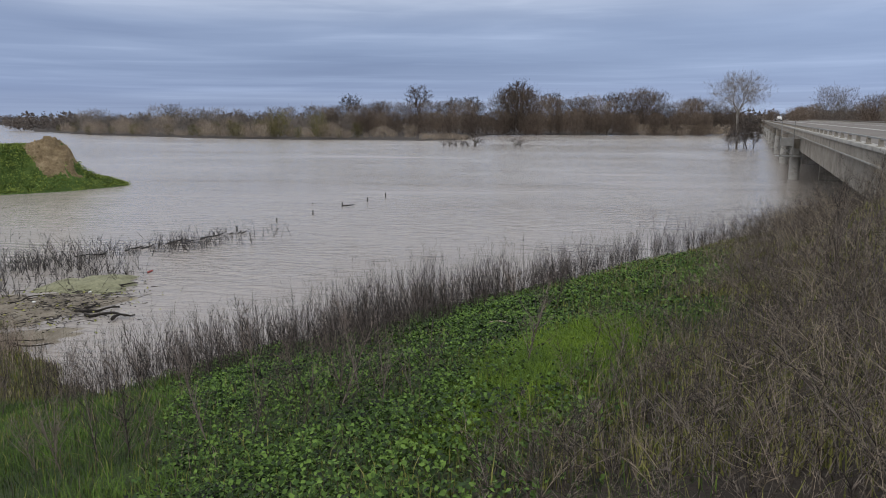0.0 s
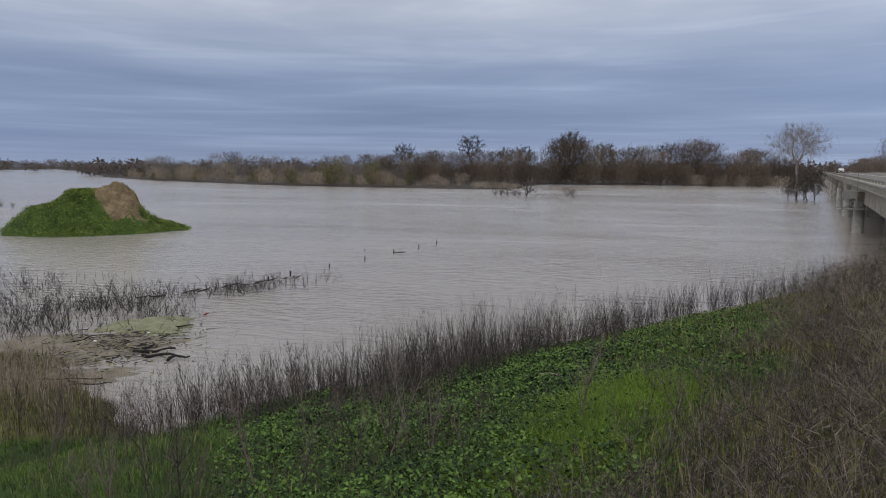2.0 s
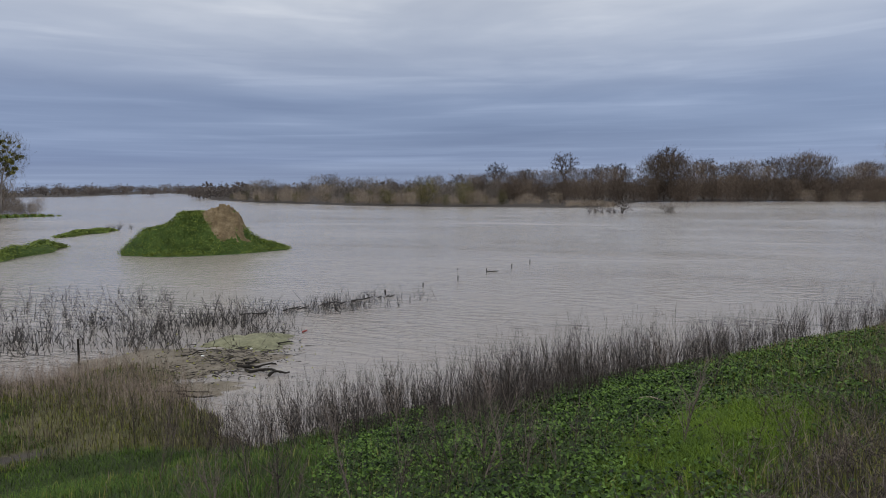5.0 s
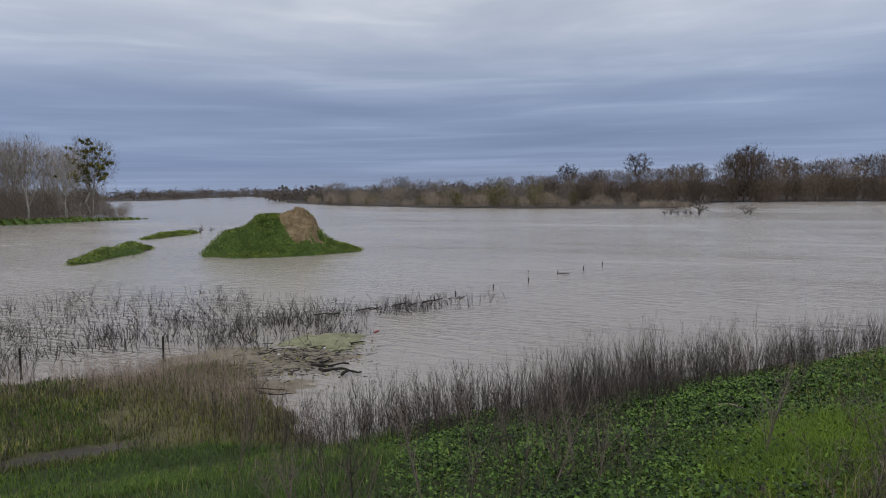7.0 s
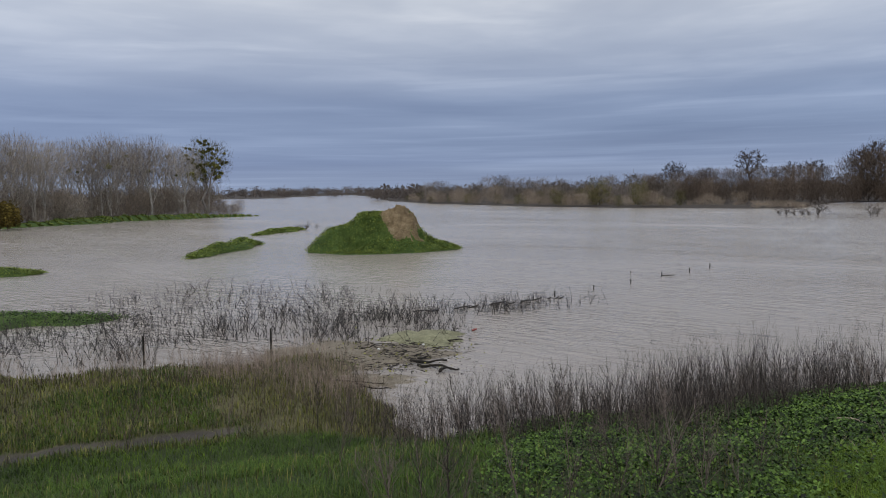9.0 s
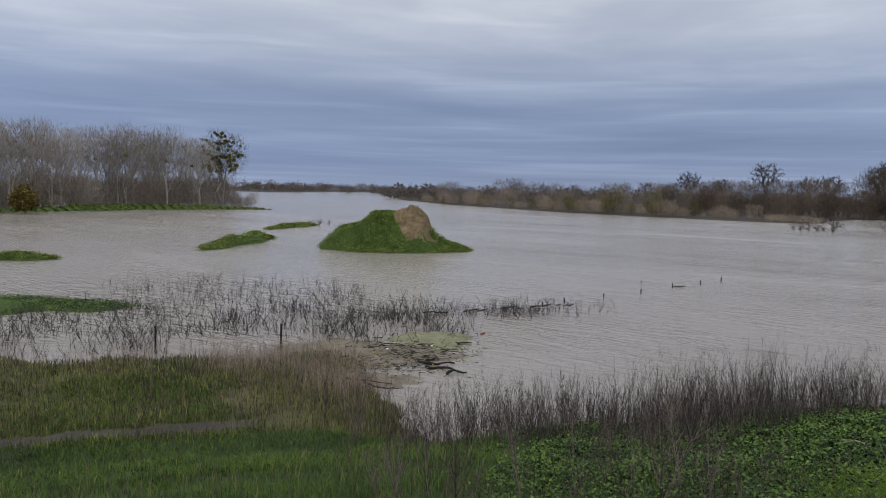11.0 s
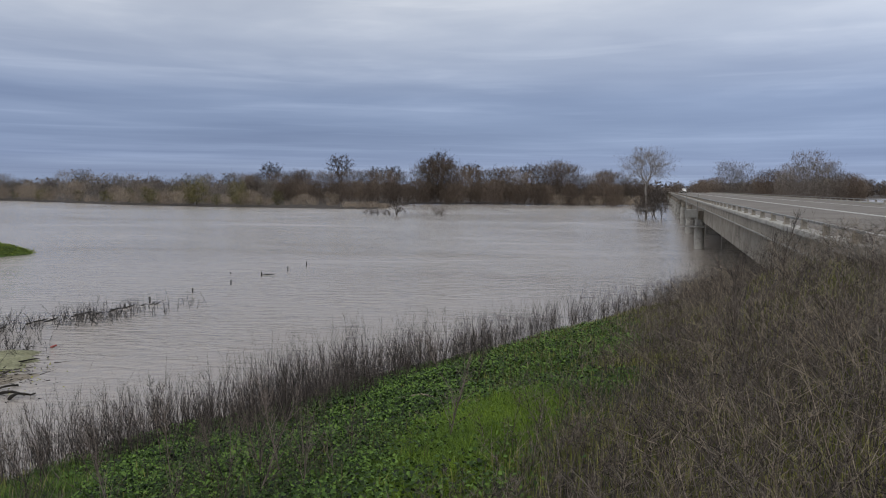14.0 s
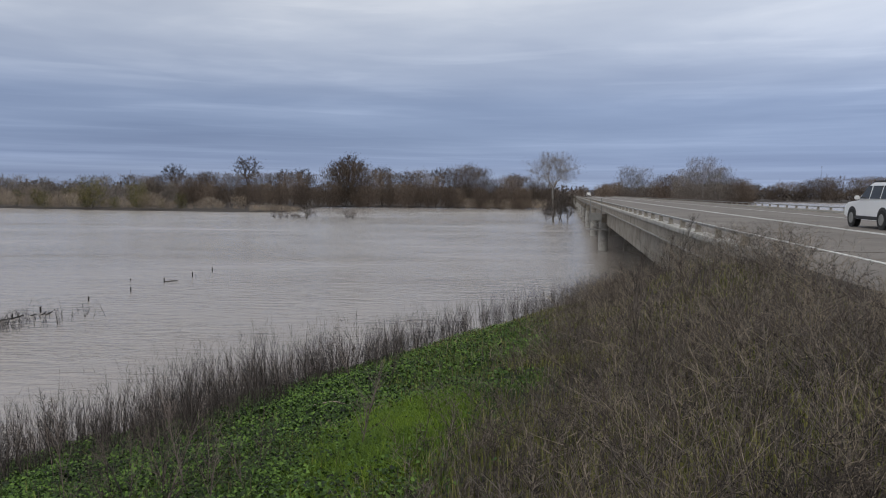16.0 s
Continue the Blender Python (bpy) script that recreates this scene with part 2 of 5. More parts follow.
def water_mat():
    m = bpy.data.materials.new("muddy_water")
    m.use_nodes = True
    n = Nodes(m.node_tree)
    co = n.add("ShaderNodeTexCoord").outputs["Object"]
    turn = n.add("ShaderNodeMapping", i0=co)
    turn.inputs["Rotation"].default_value = (0, 0, radians(12))
    co = turn.outputs[0]
    ripple = n.noise(n.scaled(co, (0.55, 1.9, 1)), 1.0, 4, 0.6, 0.4)
    small = n.noise(n.scaled(co, (2.2, 6.0, 1)), 1.0, 3, 0.6, 0.2)
    slick = n.noise(n.scaled(co, (0.012, 0.034, 1)), 1.0, 5, 0.6, 0.6)
    patch = n.noise(n.scaled(co, (0.03, 0.02, 1)), 1.0, 4, 0.55)
    silt = n.ramp(n.math("ADD", n.math("MULTIPLY", patch, 0.6), n.math("MULTIPLY", slick, 0.4)), [(0.3, (0.30, 0.268, 0.24)), (0.5, (0.338, 0.303, 0.274)), (0.7, (0.375, 0.34, 0.312))])
    calm = n.ramp(slick, [(0.36, (1.1,) * 3), (0.48, (0.6,) * 3), (0.6, (0.45,) * 3), (0.72, (0.9,) * 3)])
    chop = n.noise(n.scaled(co, (1.1, 3.4, 1)), 1.0, 3, 0.55, 0.5)
    h = n.math("ADD", n.math("MULTIPLY", n.math("ADD", n.math("MULTIPLY", ripple, 0.8), n.math("MULTIPLY", small, 0.2)), calm), n.math("MULTIPLY", chop, 0.17))
    # the current boils and streaks off the grey wood's foreshore
    far = n.add("ShaderNodeVectorMath", i0=n.scaled(n.add("ShaderNodeTexCoord").outputs["Object"], (1, 1, 0)), i1=(-112.0, 92.0, 0.0))
    far.operation = "DISTANCE"
    boil = n.math("SUBTRACT", 1.0, n.math("DIVIDE", far.outputs["Value"], 62.0), clamp=True)
    eddy = n.noise(n.scaled(co, (0.09, 0.5, 1)), 1.0, 4, 0.6, 1.2)
    h = n.math("ADD", h, n.math("MULTIPLY", n.math("MULTIPLY", eddy, boil), 5.0))
    streaky = n.noise(n.scaled(co, (0.03, 0.11, 1)), 1.0, 5, 0.65, 0.8)
    sheen = n.ramp(n.math("ADD", n.math("MULTIPLY", slick, 0.5), n.math("MULTIPLY", streaky, 0.5)), [(0.34, (0.09,) * 3), (0.5, (0.17,) * 3), (0.66, (0.25,) * 3)])
    bs = n.add("ShaderNodeBsdfPrincipled", Base_Color=silt, Roughness=sheen, IOR=1.38)
    bm = n.add("ShaderNodeBump", Strength=1.0, Distance=0.25, Height=h)
    n.tree.links.new(bm.outputs[0], bs.inputs["Normal"])
    n.tree.links.new(bs.outputs[0], n.add("ShaderNodeOutputMaterial").inputs[0])
    return m


M["bank_soil"], M["water"] = ground_mat(), water_mat()

# ---- mesh helpers ----
rng = np.random.default_rng(7)


def mesh_np(name, verts, faces, mat, smooth=False):
    """A mesh from arrays: verts (n, 3), faces (m, 3 or 4)."""
    me = bpy.data.meshes.new(name)
    verts, faces = np.asarray(verts, np.float32), np.asarray(faces, np.int32)
    k = faces.shape[1]
    me.vertices.add(len(verts))
    me.vertices.foreach_set("co", verts.ravel())
    me.loops.add(faces.size)
    me.loops.foreach_set("vertex_index", faces.ravel())
    me.polygons.add(len(faces))
    me.polygons.foreach_set("loop_start", np.arange(0, faces.size, k, dtype=np.int32))
    if smooth:
        me.polygons.foreach_set("use_smooth", np.ones(len(faces), bool))
    me.update(calc_edges=True)
    me.materials.append(mat)
    return me


def under(ob, parent):
    ob.parent = parent
    return ob


def part(name, bm, material, parent=None, label=""):
    me = bpy.data.meshes.new(name)
    bm.to_mesh(me)
    bm.free()
    me.materials.append(material)
    ob = new(name, me)
    if parent is not None:
        ob.parent = parent
    return tagged(ob, label)


def box_into(bm, cx, cy, cz, sx, sy, sz, bevel=0.0, m=None):
    r = bmesh.ops.create_cube(bm, size=1.0)
    bmesh.ops.scale(bm, verts=r["verts"], vec=(sx, sy, sz))
    bmesh.ops.translate(bm, verts=r["verts"], vec=(cx, cy, cz))
    if m is not None:
        bmesh.ops.transform(bm, matrix=m, verts=r["verts"])
    if bevel:
        edges = list({e for v in r["verts"] for e in v.link_edges})
        bmesh.ops.bevel(bm, geom=edges, offset=bevel, segments=2, affect="EDGES")
    return bm


def boxm(cx, cy, cz, sx, sy, sz, bevel=0.0, m=None):
    return box_into(bmesh.new(), cx, cy, cz, sx, sy, sz, bevel, m)


def rod(p, q, r0, r1=None, sides=10):
    bm = bmesh.new()
    p, q = Vector(p), Vector(q)
    bmesh.ops.create_cone(bm, cap_ends=True, segments=sides, radius1=r0, radius2=r0 if r1 is None else r1, depth=(q - p).length)
    bmesh.ops.transform(bm, verts=bm.verts, matrix=Matrix.Translation((p + q) / 2) @ (q - p).to_track_quat("Z", "Y").to_matrix().to_4x4())
    return bm


def frames_of(d):
    """Two unit vectors across each direction d (n, 3)."""
    d = d / np.maximum(np.linalg.norm(d, axis=1, keepdims=True), 1e-9)
    ref = np.where(np.abs(d[:, 2:3]) > 0.9, np.array([[1.0, 0, 0]]), np.array([[0, 0, 1.0]]))
    a = np.cross(d, ref)
    a /= np.linalg.norm(a, axis=1, keepdims=True)
    return a, np.cross(d, a)


def tubes(p, q, r0, r1, sides=5):
    """Tapered open tubes from p to q."""
    n = len(p)
    a, b = frames_of(q - p)
    ang = np.arange(sides) * 2 * np.pi / sides
    ring = a[:, None] * np.cos(ang)[None, :, None] + b[:, None] * np.sin(ang)[None, :, None]
    v = np.concatenate([p[:, None] + ring * r0[:, None, None], q[:, None] + ring * r1[:, None, None]], 1).reshape(-1, 3)
    i = np.arange(sides)
    j = (i + 1) % sides
    f = np.stack([i, j, j + sides, i + sides], 1)
    return v, (f[None] + (np.arange(n) * 2 * sides)[:, None, None]).reshape(-1, 4)


def spikes(p, q, r):
    """Three-sided thorns from p to a point at q."""
    n = len(p)
    a, b = frames_of(q - p)
    ang = np.arange(3) * 2 * np.pi / 3
    ring = a[:, None] * np.cos(ang)[None, :, None] + b[:, None] * np.sin(ang)[None, :, None]
    v = np.concatenate([p[:, None] + ring * r[:, None, None], q[:, None]], 1).reshape(-1, 3)
    f = np.array([[0, 1, 3], [1, 2, 3], [2, 0, 3]])
    return v, (f[None] + (np.arange(n) * 4)[:, None, None]).reshape(-1, 3)


def blades(p, h, width, lean, bend=0.5):
    """Grass blades: a tapering ribbon of three faces, bent over."""
    n = len(p)
    th = rng.uniform(0, 2 * np.pi, n)
    side = np.stack([np.cos(th), np.sin(th), 0 * th], 1)
    out = np.stack([-np.sin(th), np.cos(th), 0 * th], 1) * (rng.normal(0, 1, n) * lean)[:, None]
    up1 = np.array([0, 0, 1.0])[None]
    mid = p + (up1 * 0.6 + out * 0.35) * h[:, None]
    tip = p + (up1 * (1 - bend * 0.2) + out) * h[:, None]
    ws = side * width[:, None] / 2
    v = np.stack([p - ws, p + ws, mid + ws * 0.8, mid - ws * 0.8, tip], 1).reshape(-1, 3)
    f = np.array([[0, 1, 2], [0, 2, 3], [3, 2, 4]])
    return v, (f[None] + (np.arange(n) * 5)[:, None, None]).reshape(-1, 3)


def leaves(p, size, tilt=0.6):
    """Broad lobed leaves: folded five-sided plates, tilted at random."""
    n = len(p)
    nz = rng.normal(0, tilt, (n, 3))
    nz[:, 2] = 1
    nz /= np.linalg.norm(nz, axis=1, keepdims=True)
    th = rng.uniform(0, 2 * np.pi, n)
    x = np.stack([np.cos(th), np.sin(th), 0 * th], 1)
    x -= nz * (x * nz).sum(1, keepdims=True)
    x /= np.linalg.norm(x, axis=1, keepdims=True)
    y = np.cross(nz, x)
    out = np.array([[0, 0, 0], [0.55, 0.25, 0.12], [0.45, 0.95, 0.05], [0, 1.15, -0.08], [-0.45, 0.95, 0.05], [-0.55, 0.25, 0.12]])
    v = p[:, None] + (x[:, None] * out[None, :, 0:1] + y[:, None] * (out[None, :, 1:2] - 0.5) + nz[:, None] * out[None, :, 2:3]) * size[:, None, None]
    f = np.array([[0, 1, 2], [0, 2, 3], [0, 3, 4], [0, 4, 5]])
    return v.reshape(-1, 3), (f[None] + (np.arange(n) * 6)[:, None, None]).reshape(-1, 3)


def small_leaves(p, size, tilt=0.6):
    """Small leaves: two faces folded along the middle."""
    n = len(p)
    nz = rng.normal(0, tilt, (n, 3))
    nz[:, 2] = 1
    nz /= np.linalg.norm(nz, axis=1, keepdims=True)
    x, y = frames_of(nz)
    th = rng.uniform(0, 2 * np.pi, n)[:, None]
    x, y = x * np.cos(th) + y * np.sin(th), y * np.cos(th) - x * np.sin(th)
    s = size[:, None]
    v = np.stack([p - y * s * 0.6, p + (x * 0.45 + nz * 0.12) * s, p + y * s * 0.6, p - (x * 0.45 - nz * 0.12) * s], 1).reshape(-1, 3)
    f = np.array([[0, 1, 2], [0, 2, 3]])
    return v, (f[None] + (np.arange(n) * 4)[:, None, None]).reshape(-1, 3)


def pipe(pts, radii, sides=8):
    """One closed tube along a bent line."""
    pts, radii = np.asarray(pts, float), np.asarray(radii, float)
    a, c = frames_of(np.gradient(pts, axis=0))
    ang = np.arange(sides) * 2 * np.pi / sides
    ring = a[:, None] * np.cos(ang)[None, :, None] + c[:, None] * np.sin(ang)[None, :, None]
    v = (pts[:, None] + ring * radii[:, None, None]).reshape(-1, 3)
    n = len(pts)
    v = np.concatenate([v, pts[:1], pts[-1:]])
    i, j = np.meshgrid(np.arange(n - 1), np.arange(sides), indexing="ij")
    k = (j + 1) % sides
    q = np.stack([i * sides + j, i * sides + k, (i + 1) * sides + k, (i + 1) * sides + j], -1).reshape(-1, 4)
    tri = np.concatenate([q[:, [0, 1, 2]], q[:, [0, 2, 3]]])
    e = np.arange(sides)
    caps = np.concatenate([np.stack([np.full(sides, n * sides), (e + 1) % sides, e], 1), np.stack([np.full(sides, n * sides + 1), (n - 1) * sides + e, (n - 1) * sides + (e + 1) % sides], 1)])
    return v, np.concatenate([tri, caps])


def joined(*lots):
    vs, fs, k = [], [], 0
    for v, f in lots:
        vs.append(v)
        fs.append(f + k)
        k += len(v)
    return np.concatenate(vs), np.concatenate(fs)


def wob(x, y, s, seed=0):
    """A cheap smooth field in about -1..1."""
    a = np.sin(x * s + 1.7 * seed + 1.3 * np.sin(y * s * 0.7 + seed)) + np.sin(y * s * 1.1 - seed + 1.1 * np.sin(x * s * 0.8 + 2 * seed))
    return 0.35 * a + 0.3 * np.sin((x + y) * s * 1.9 + 3 * seed) * np.cos((x - y) * s * 1.6 + seed)


def sstep(a, b, x):
    t = np.clip((x - a) / (b - a), 0, 1)
    return t * t * (3 - 2 * t)


# ---- the lie of the land ----
# the bridge runs along U; N points across it, away from the camera's side
UX, UY, NX, NY = 0.3949, 0.9187, 0.9187, -0.3949
DECK, CURB, ABUT = 5.40, 5.58, 19.0


def across(x, y):
    return NX * x + NY * y


def along(x, y):
    return UX * x + UY * y


def inland(x, y):
    return 17.3 + 0.67 * x - 0.74 * y + 0.5 * wob(x, y, 0.25, 3)


def berm_in(x, y):
    return np.minimum(0.6 * (x + 23) - 0.8 * (y - 17), -0.64 * (x + 16) - 0.77 * (y - 22)) + 0.8 + 0.9 * wob(x, y, 0.5, 5) + 0.5 * wob(x, y, 1.3, 6)


def far_in(x, y):
    """How far inside the flooded far banks, in metres; negative on the open water."""
    r = np.hypot(x, y)
    az = np.degrees(np.arctan2(x, y))
    edge = np.interp(az, [-180, -75, -62, -56, -50, -44, -41.5, -39, -33, -30, -26, -19, -11, -2, 1, 4, 20, 27, 40, 60, 180],
                    [900, 900, 900, 900, 900, 900, 900, 900, 1500, 470, 345, 268, 235, 219, 222, 295, 300, 420, 820, 820, 300])
    edge = np.where((np.abs(az) > 100), 60.0, edge)
    return r - edge


def land(x, y):
    s = inland(x, y)
    slope = np.where(s > 0, 5.05 * (np.maximum(s, 0) / 17.3) ** 0.86, 0.16 * s)
    slope = np.minimum(slope, 5.12 + 0.02 * np.maximum(s - 17.3, 0))
    berm = np.clip(0.13 * berm_in(x, y), -2.5, 0.5)
    h = np.maximum(slope, berm)
    bumps = 0.07 * wob(x, y, 0.9, 1) + 0.04 * wob(x, y, 2.3, 2)
    h = np.maximum(h + bumps * (h > -0.3), -2.5)
    # under the road the fill carries it, behind the abutment
    l, a = across(x, y), along(x, y)
    fill = sstep(0.6, 3.4, l) * (1 - sstep(23, 28, l)) * (1 - sstep(ABUT - 2, ABUT + 1, a))
    h = np.where(fill > 0, np.maximum(h, h + (5.12 - h) * fill), h)
    h = np.where((l > 3.3) & (l < 23) & (a <= ABUT), np.minimum(h, DECK - 0.16), h)
    cap = 5.0 - 2.2 * sstep(ABUT, ABUT + 5, a)
    h = np.where((l > 3.0) & (l < 24) & (a > ABUT), np.minimum(h, cap), h)
    h = np.where(l > 24, np.minimum(h, 5.1 - 0.4 * (l - 24)), h)
    h = np.maximum(h, -2.5)
    f = far_in(x, y)
    h = np.maximum(h, np.clip(0.05 * f - 0.1, -2.5, 0.35))
    return h


def dryness(x, y):
    return sstep(-0.9, 0.9, across(x, y) + 0.9 + 0.9 * wob(x, y, 0.7, 8))


def path_mask(x, y):
    s = inland(x, y)
    l = np.hypot(x, y)
    return (1 - sstep(0.22, 0.5, np.abs(s + 1.25 - 0.15 * wob(x, y, 0.4, 4)))) * sstep(11.4, 13.2, -x) * (l < 60)


def ground_sheet():
    radii = np.concatenate([np.linspace(0.3, 45, 150), np.geomspace(45.5, 4800, 70)])
    az = np.radians(np.concatenate([np.linspace(-66, 66, 230), np.linspace(68, 292, 56)]))
    n, k = len(radii), len(az)
    R, A = np.meshgrid(radii, az, indexing="ij")
    X, Y = R * np.sin(A), R * np.cos(A)
    Z = land(X, Y)
    v = np.concatenate([np.stack([X, Y, Z], -1).reshape(-1, 3), [[0, 0, float(land(np.array(0.0), np.array(0.0)))]]])
    i, j = np.meshgrid(np.arange(n - 1), np.arange(k), indexing="ij")
    jn = (j + 1) % k
    f = np.stack([i * k + j, (i + 1) * k + j, (i + 1) * k + jn, i * k + jn], -1).reshape(-1, 4)
    me = mesh_np("ground", v, f, M["bank_soil"], True)
    bm = bmesh.new()
    bm.from_mesh(me)
    bm.verts.ensure_lookup_table()
    for q in range(k):
        bm.faces.new((bm.verts[n * k], bm.verts[q], bm.verts[(q + 1) % k]))
    bmesh.ops.recalc_face_normals(bm, faces=bm.faces)
    if sum(f.normal.z for f in bm.faces) < 0:
        bmesh.ops.reverse_faces(bm, faces=bm.faces)
    bm.to_mesh(me)
    bm.free()
    me.polygons.foreach_set("use_smooth", np.ones(len(me.polygons), bool))
    col = me.color_attributes.new("cover", "FLOAT_COLOR", "POINT")
    xy = v[:, :2]
    d = np.maximum(dryness(xy[:, 0], xy[:, 1]), sstep(60, 90, np.hypot(xy[:, 0], xy[:, 1])))
    d = np.maximum(d, 0.5 * (1 - sstep(-2.5, -1.5, inland(xy[:, 0], xy[:, 1]))))
    low = (1 - sstep(-1.0, -0.3, inland(xy[:, 0], xy[:, 1]))) * (xy[:, 0] < 0) * (np.hypot(xy[:, 0], xy[:, 1]) < 70)
    c = np.stack([d, path_mask(xy[:, 0], xy[:, 1]), low, 0 * d + 1], 1)
    col.data.foreach_set("color", c.astype(np.float32).ravel())
    tagged(new("ground", me), "grassy embankment and flooded river plain of brown soil", "ground", kind="structure")


ground_sheet()
part_w = bmesh.new()
bmesh.ops.create_grid(part_w, x_segments=40, y_segments=40, size=4700)
tagged(part("water", part_w, M["water"]), "muddy grey-brown flood water with small ripples", "water", kind="structure")


def place(x, y, z=None, turn=0.0, size=1.0):
    z = float(land(np.array(x), np.array(y))) if z is None else z
    return pose(x, y, z, 0, 0, turn) @ Matrix.Scale(size, 4)


# ---- bridge ----
BR = Matrix(((NX, UX, 0, 0), (NY, UY, 0, 0), (0, 0, 1, 0), (0, 0, 0, 1)))  # local x across, y along
FAR, EDGE, EDGE2 = 420.0, 4.0, 22.4


def bridge():
    b = tagged(new("road_bridge"), "long low concrete road bridge over the flooded river", "bridge")
    b.matrix_world = BR
    mid, wid, ln = (EDGE + EDGE2) / 2, EDGE2 - EDGE, FAR - ABUT
    cy = (FAR + ABUT) / 2
    part("deck", boxm(mid, cy, DECK - 0.16, wid - 0.9, ln, 0.3), M["asphalt"], b, "worn grey road deck")
    for x, sgn in ((EDGE, 1), (EDGE2, -1)):
        part("kerb", boxm(x + sgn * 0.28, cy, CURB - 0.08, 0.56, ln, 0.16, 0.025), M["pale_concrete"], b, "weathered concrete kerb with a projecting lip")
        part("fascia", boxm(x + sgn * 0.60, cy, CURB - 0.42, 0.86, ln, 0.52), M["concrete"], b, "stained concrete fascia below the kerb")
        # the drip lip runs along the fascia's foot
        part("drip_lip", boxm(x + sgn * 0.62, cy, CURB - 0.70, 0.96, ln, 0.06), M["pale_concrete"], b)
        part("girder", boxm(x + sgn * 1.1, (ABUT + 86.3) / 2, 3.97, 0.5, 86.3 - ABUT, 1.76, 0.02), M["concrete"], b, "deep plain concrete edge girder of the bank span")
        part("girder", boxm(x + sgn * 1.1, (86.3 + FAR) / 2, 4.1, 0.5, FAR - 86.4, 1.5, 0.02), M["concrete"], b, "long plain concrete edge girder")
    for x in (8.4, 11.7, 15.0, 18.2):
        part("girder", boxm(x, cy, 4.15, 0.5, ln, 1.4), M["concrete"], b)
    part("abutment", boxm(mid, ABUT - 0.6, 3.6, wid - 0.3, 1.6, 3.0), M["concrete"], b)
    post_me, rail_posts = None, []
    for x, sgn, first in ((EDGE + 0.27, 1, 0), (EDGE2 - 0.27, -1, 1.2)):
        a = ABUT - 1.5 + first
        while a < FAR - 60:
            if post_me is None:
                bm = boxm(0, 0, 0.14, 0.16, 0.2, 0.28, 0.012)
                for v in bm.verts:
                    if v.co.z > 0.1:
                        v.co.y *= 0.72
                box_into(bm, 0, 0, 0.012, 0.24, 0.3, 0.024)
                o = part("rail_post", bm, M["concrete"], b, "short tapered concrete rail post")
                post_me = o.data
            else:
                o = under(new("rail_post", post_me), b)
            o.location = (x, a, CURB)
            a += 3.05
        for z, r in ((CURB + 0.27, 0.045), ):
            bm = boxm(x, (ABUT - 2 + FAR - 60) / 2, z, 0.1, FAR - 60 - ABUT + 2, 0.07, 0.012)
            part("rail", bm, M["galvanised"], b, "dull metal rail along the posts")
        part("kerb", boxm(x, ABUT - 1.2, CURB - 0.14, 0.5, 2.3, 0.28, 0.02), M["pale_concrete"], b)
    col_me = cap_me = wall_me = None
    a = 86.3
    while a < FAR:
        for x in (4.5, 7.9, 12.0, 16.1, 20.6):
            # Inner piers get the darker concrete to stand in for the deck's shade.
            if x > 5 and wall_me is None:
                o = part("pier_wall", boxm(0, 0, 0.2, 1.9, 0.9, 6.4, 0.04), M["concrete"], b, "broad concrete pier leaf standing in the water")
                wall_me = o.data
            elif x > 5:
                o = under(new("pier_wall", wall_me), b)
            elif col_me is None:
                bm = rod((0, 0, -3), (0, 0, 3.4), 0.58, 0.52, 24)
                o = part("column", bm, M["pale_concrete"], b, "round pale concrete column standing in the water")
                col_me = o.data
            else:
                o = under(new("column", col_me), b)
            o.location = (x, a, 0)
        if cap_me is None:
            o = part("pier_cap", boxm(mid, 0, 3.85, wid - 0.3, 1.25, 1.0, 0.05), M["concrete"], b)
            cap_me = o.data
        else:
            o = under(new("pier_cap", cap_me), b)
        o.location = (0, a, 0)
        a += 30.0
    # river gauge box and its ladder frame, hung on the first pier
    g = tagged(new("gauge_station"), "pale metal river gauge box on a steel bracket at the pier", "gauge box")
    g.matrix_world = BR @ Matrix.Translation((4.05, 85.3, 0))
    part("cabinet", boxm(-0.55, 0, 4.05, 1.3, 1.0, 0.9, 0.04), M["galvanised"], g)
    part("platform", boxm(-0.3, 0, 2.55, 2.6, 1.2, 0.1), M["galvanised"], g)
    for x in (-1.15, 0.1):
        part("upright", boxm(x, -0.5, 4.4, 0.09, 0.09, 3.7), M["galvanised"], g)
    part("brace", rod((-1.15, -0.45, 2.6), (0.1, -0.45, 3.6), 0.05), M["galvanised"], g)
    part("brace", rod((0.1, -0.45, 2.6), (-1.15, -0.45, 3.6), 0.05), M["galvanised"], g)


def road():
    """The carriageway behind the abutment and past the bridge, with its painted lines."""
    for y0, y1 in ((-120.0, ABUT - 0.2), (FAR, 2500.0)):
        ob = part("road", boxm(13.55, (y0 + y1) / 2, DECK - 0.18, 17.9, y1 - y0, 0.34), M["asphalt"])
        ob.matrix_world = BR
        tagged(ob, "worn grey asphalt road on the embankment", "road", kind="structure")
    far = part("road_embankment", boxm(13.2, FAR + 1041, 2.0, 18.2, 2080, 6.0), M["bank_soil"])
    far.matrix_world = BR
    tagged(far, "earth embankment carrying the road past the bridge", "embankment", kind="structure")
    for x, wd in ((6.58, 0.13), (11.45, 0.12), (11.7, 0.12), (17.6, 0.13)):
        ob = part("road_line", boxm(x, 185, DECK + 0.0, wd, 610, 0.012), M["road_paint"])
        ob.matrix_world = BR
        tagged(ob, "white painted line along the road", "road marking", kind="structure")


bridge()
road()

# ---- trees ----


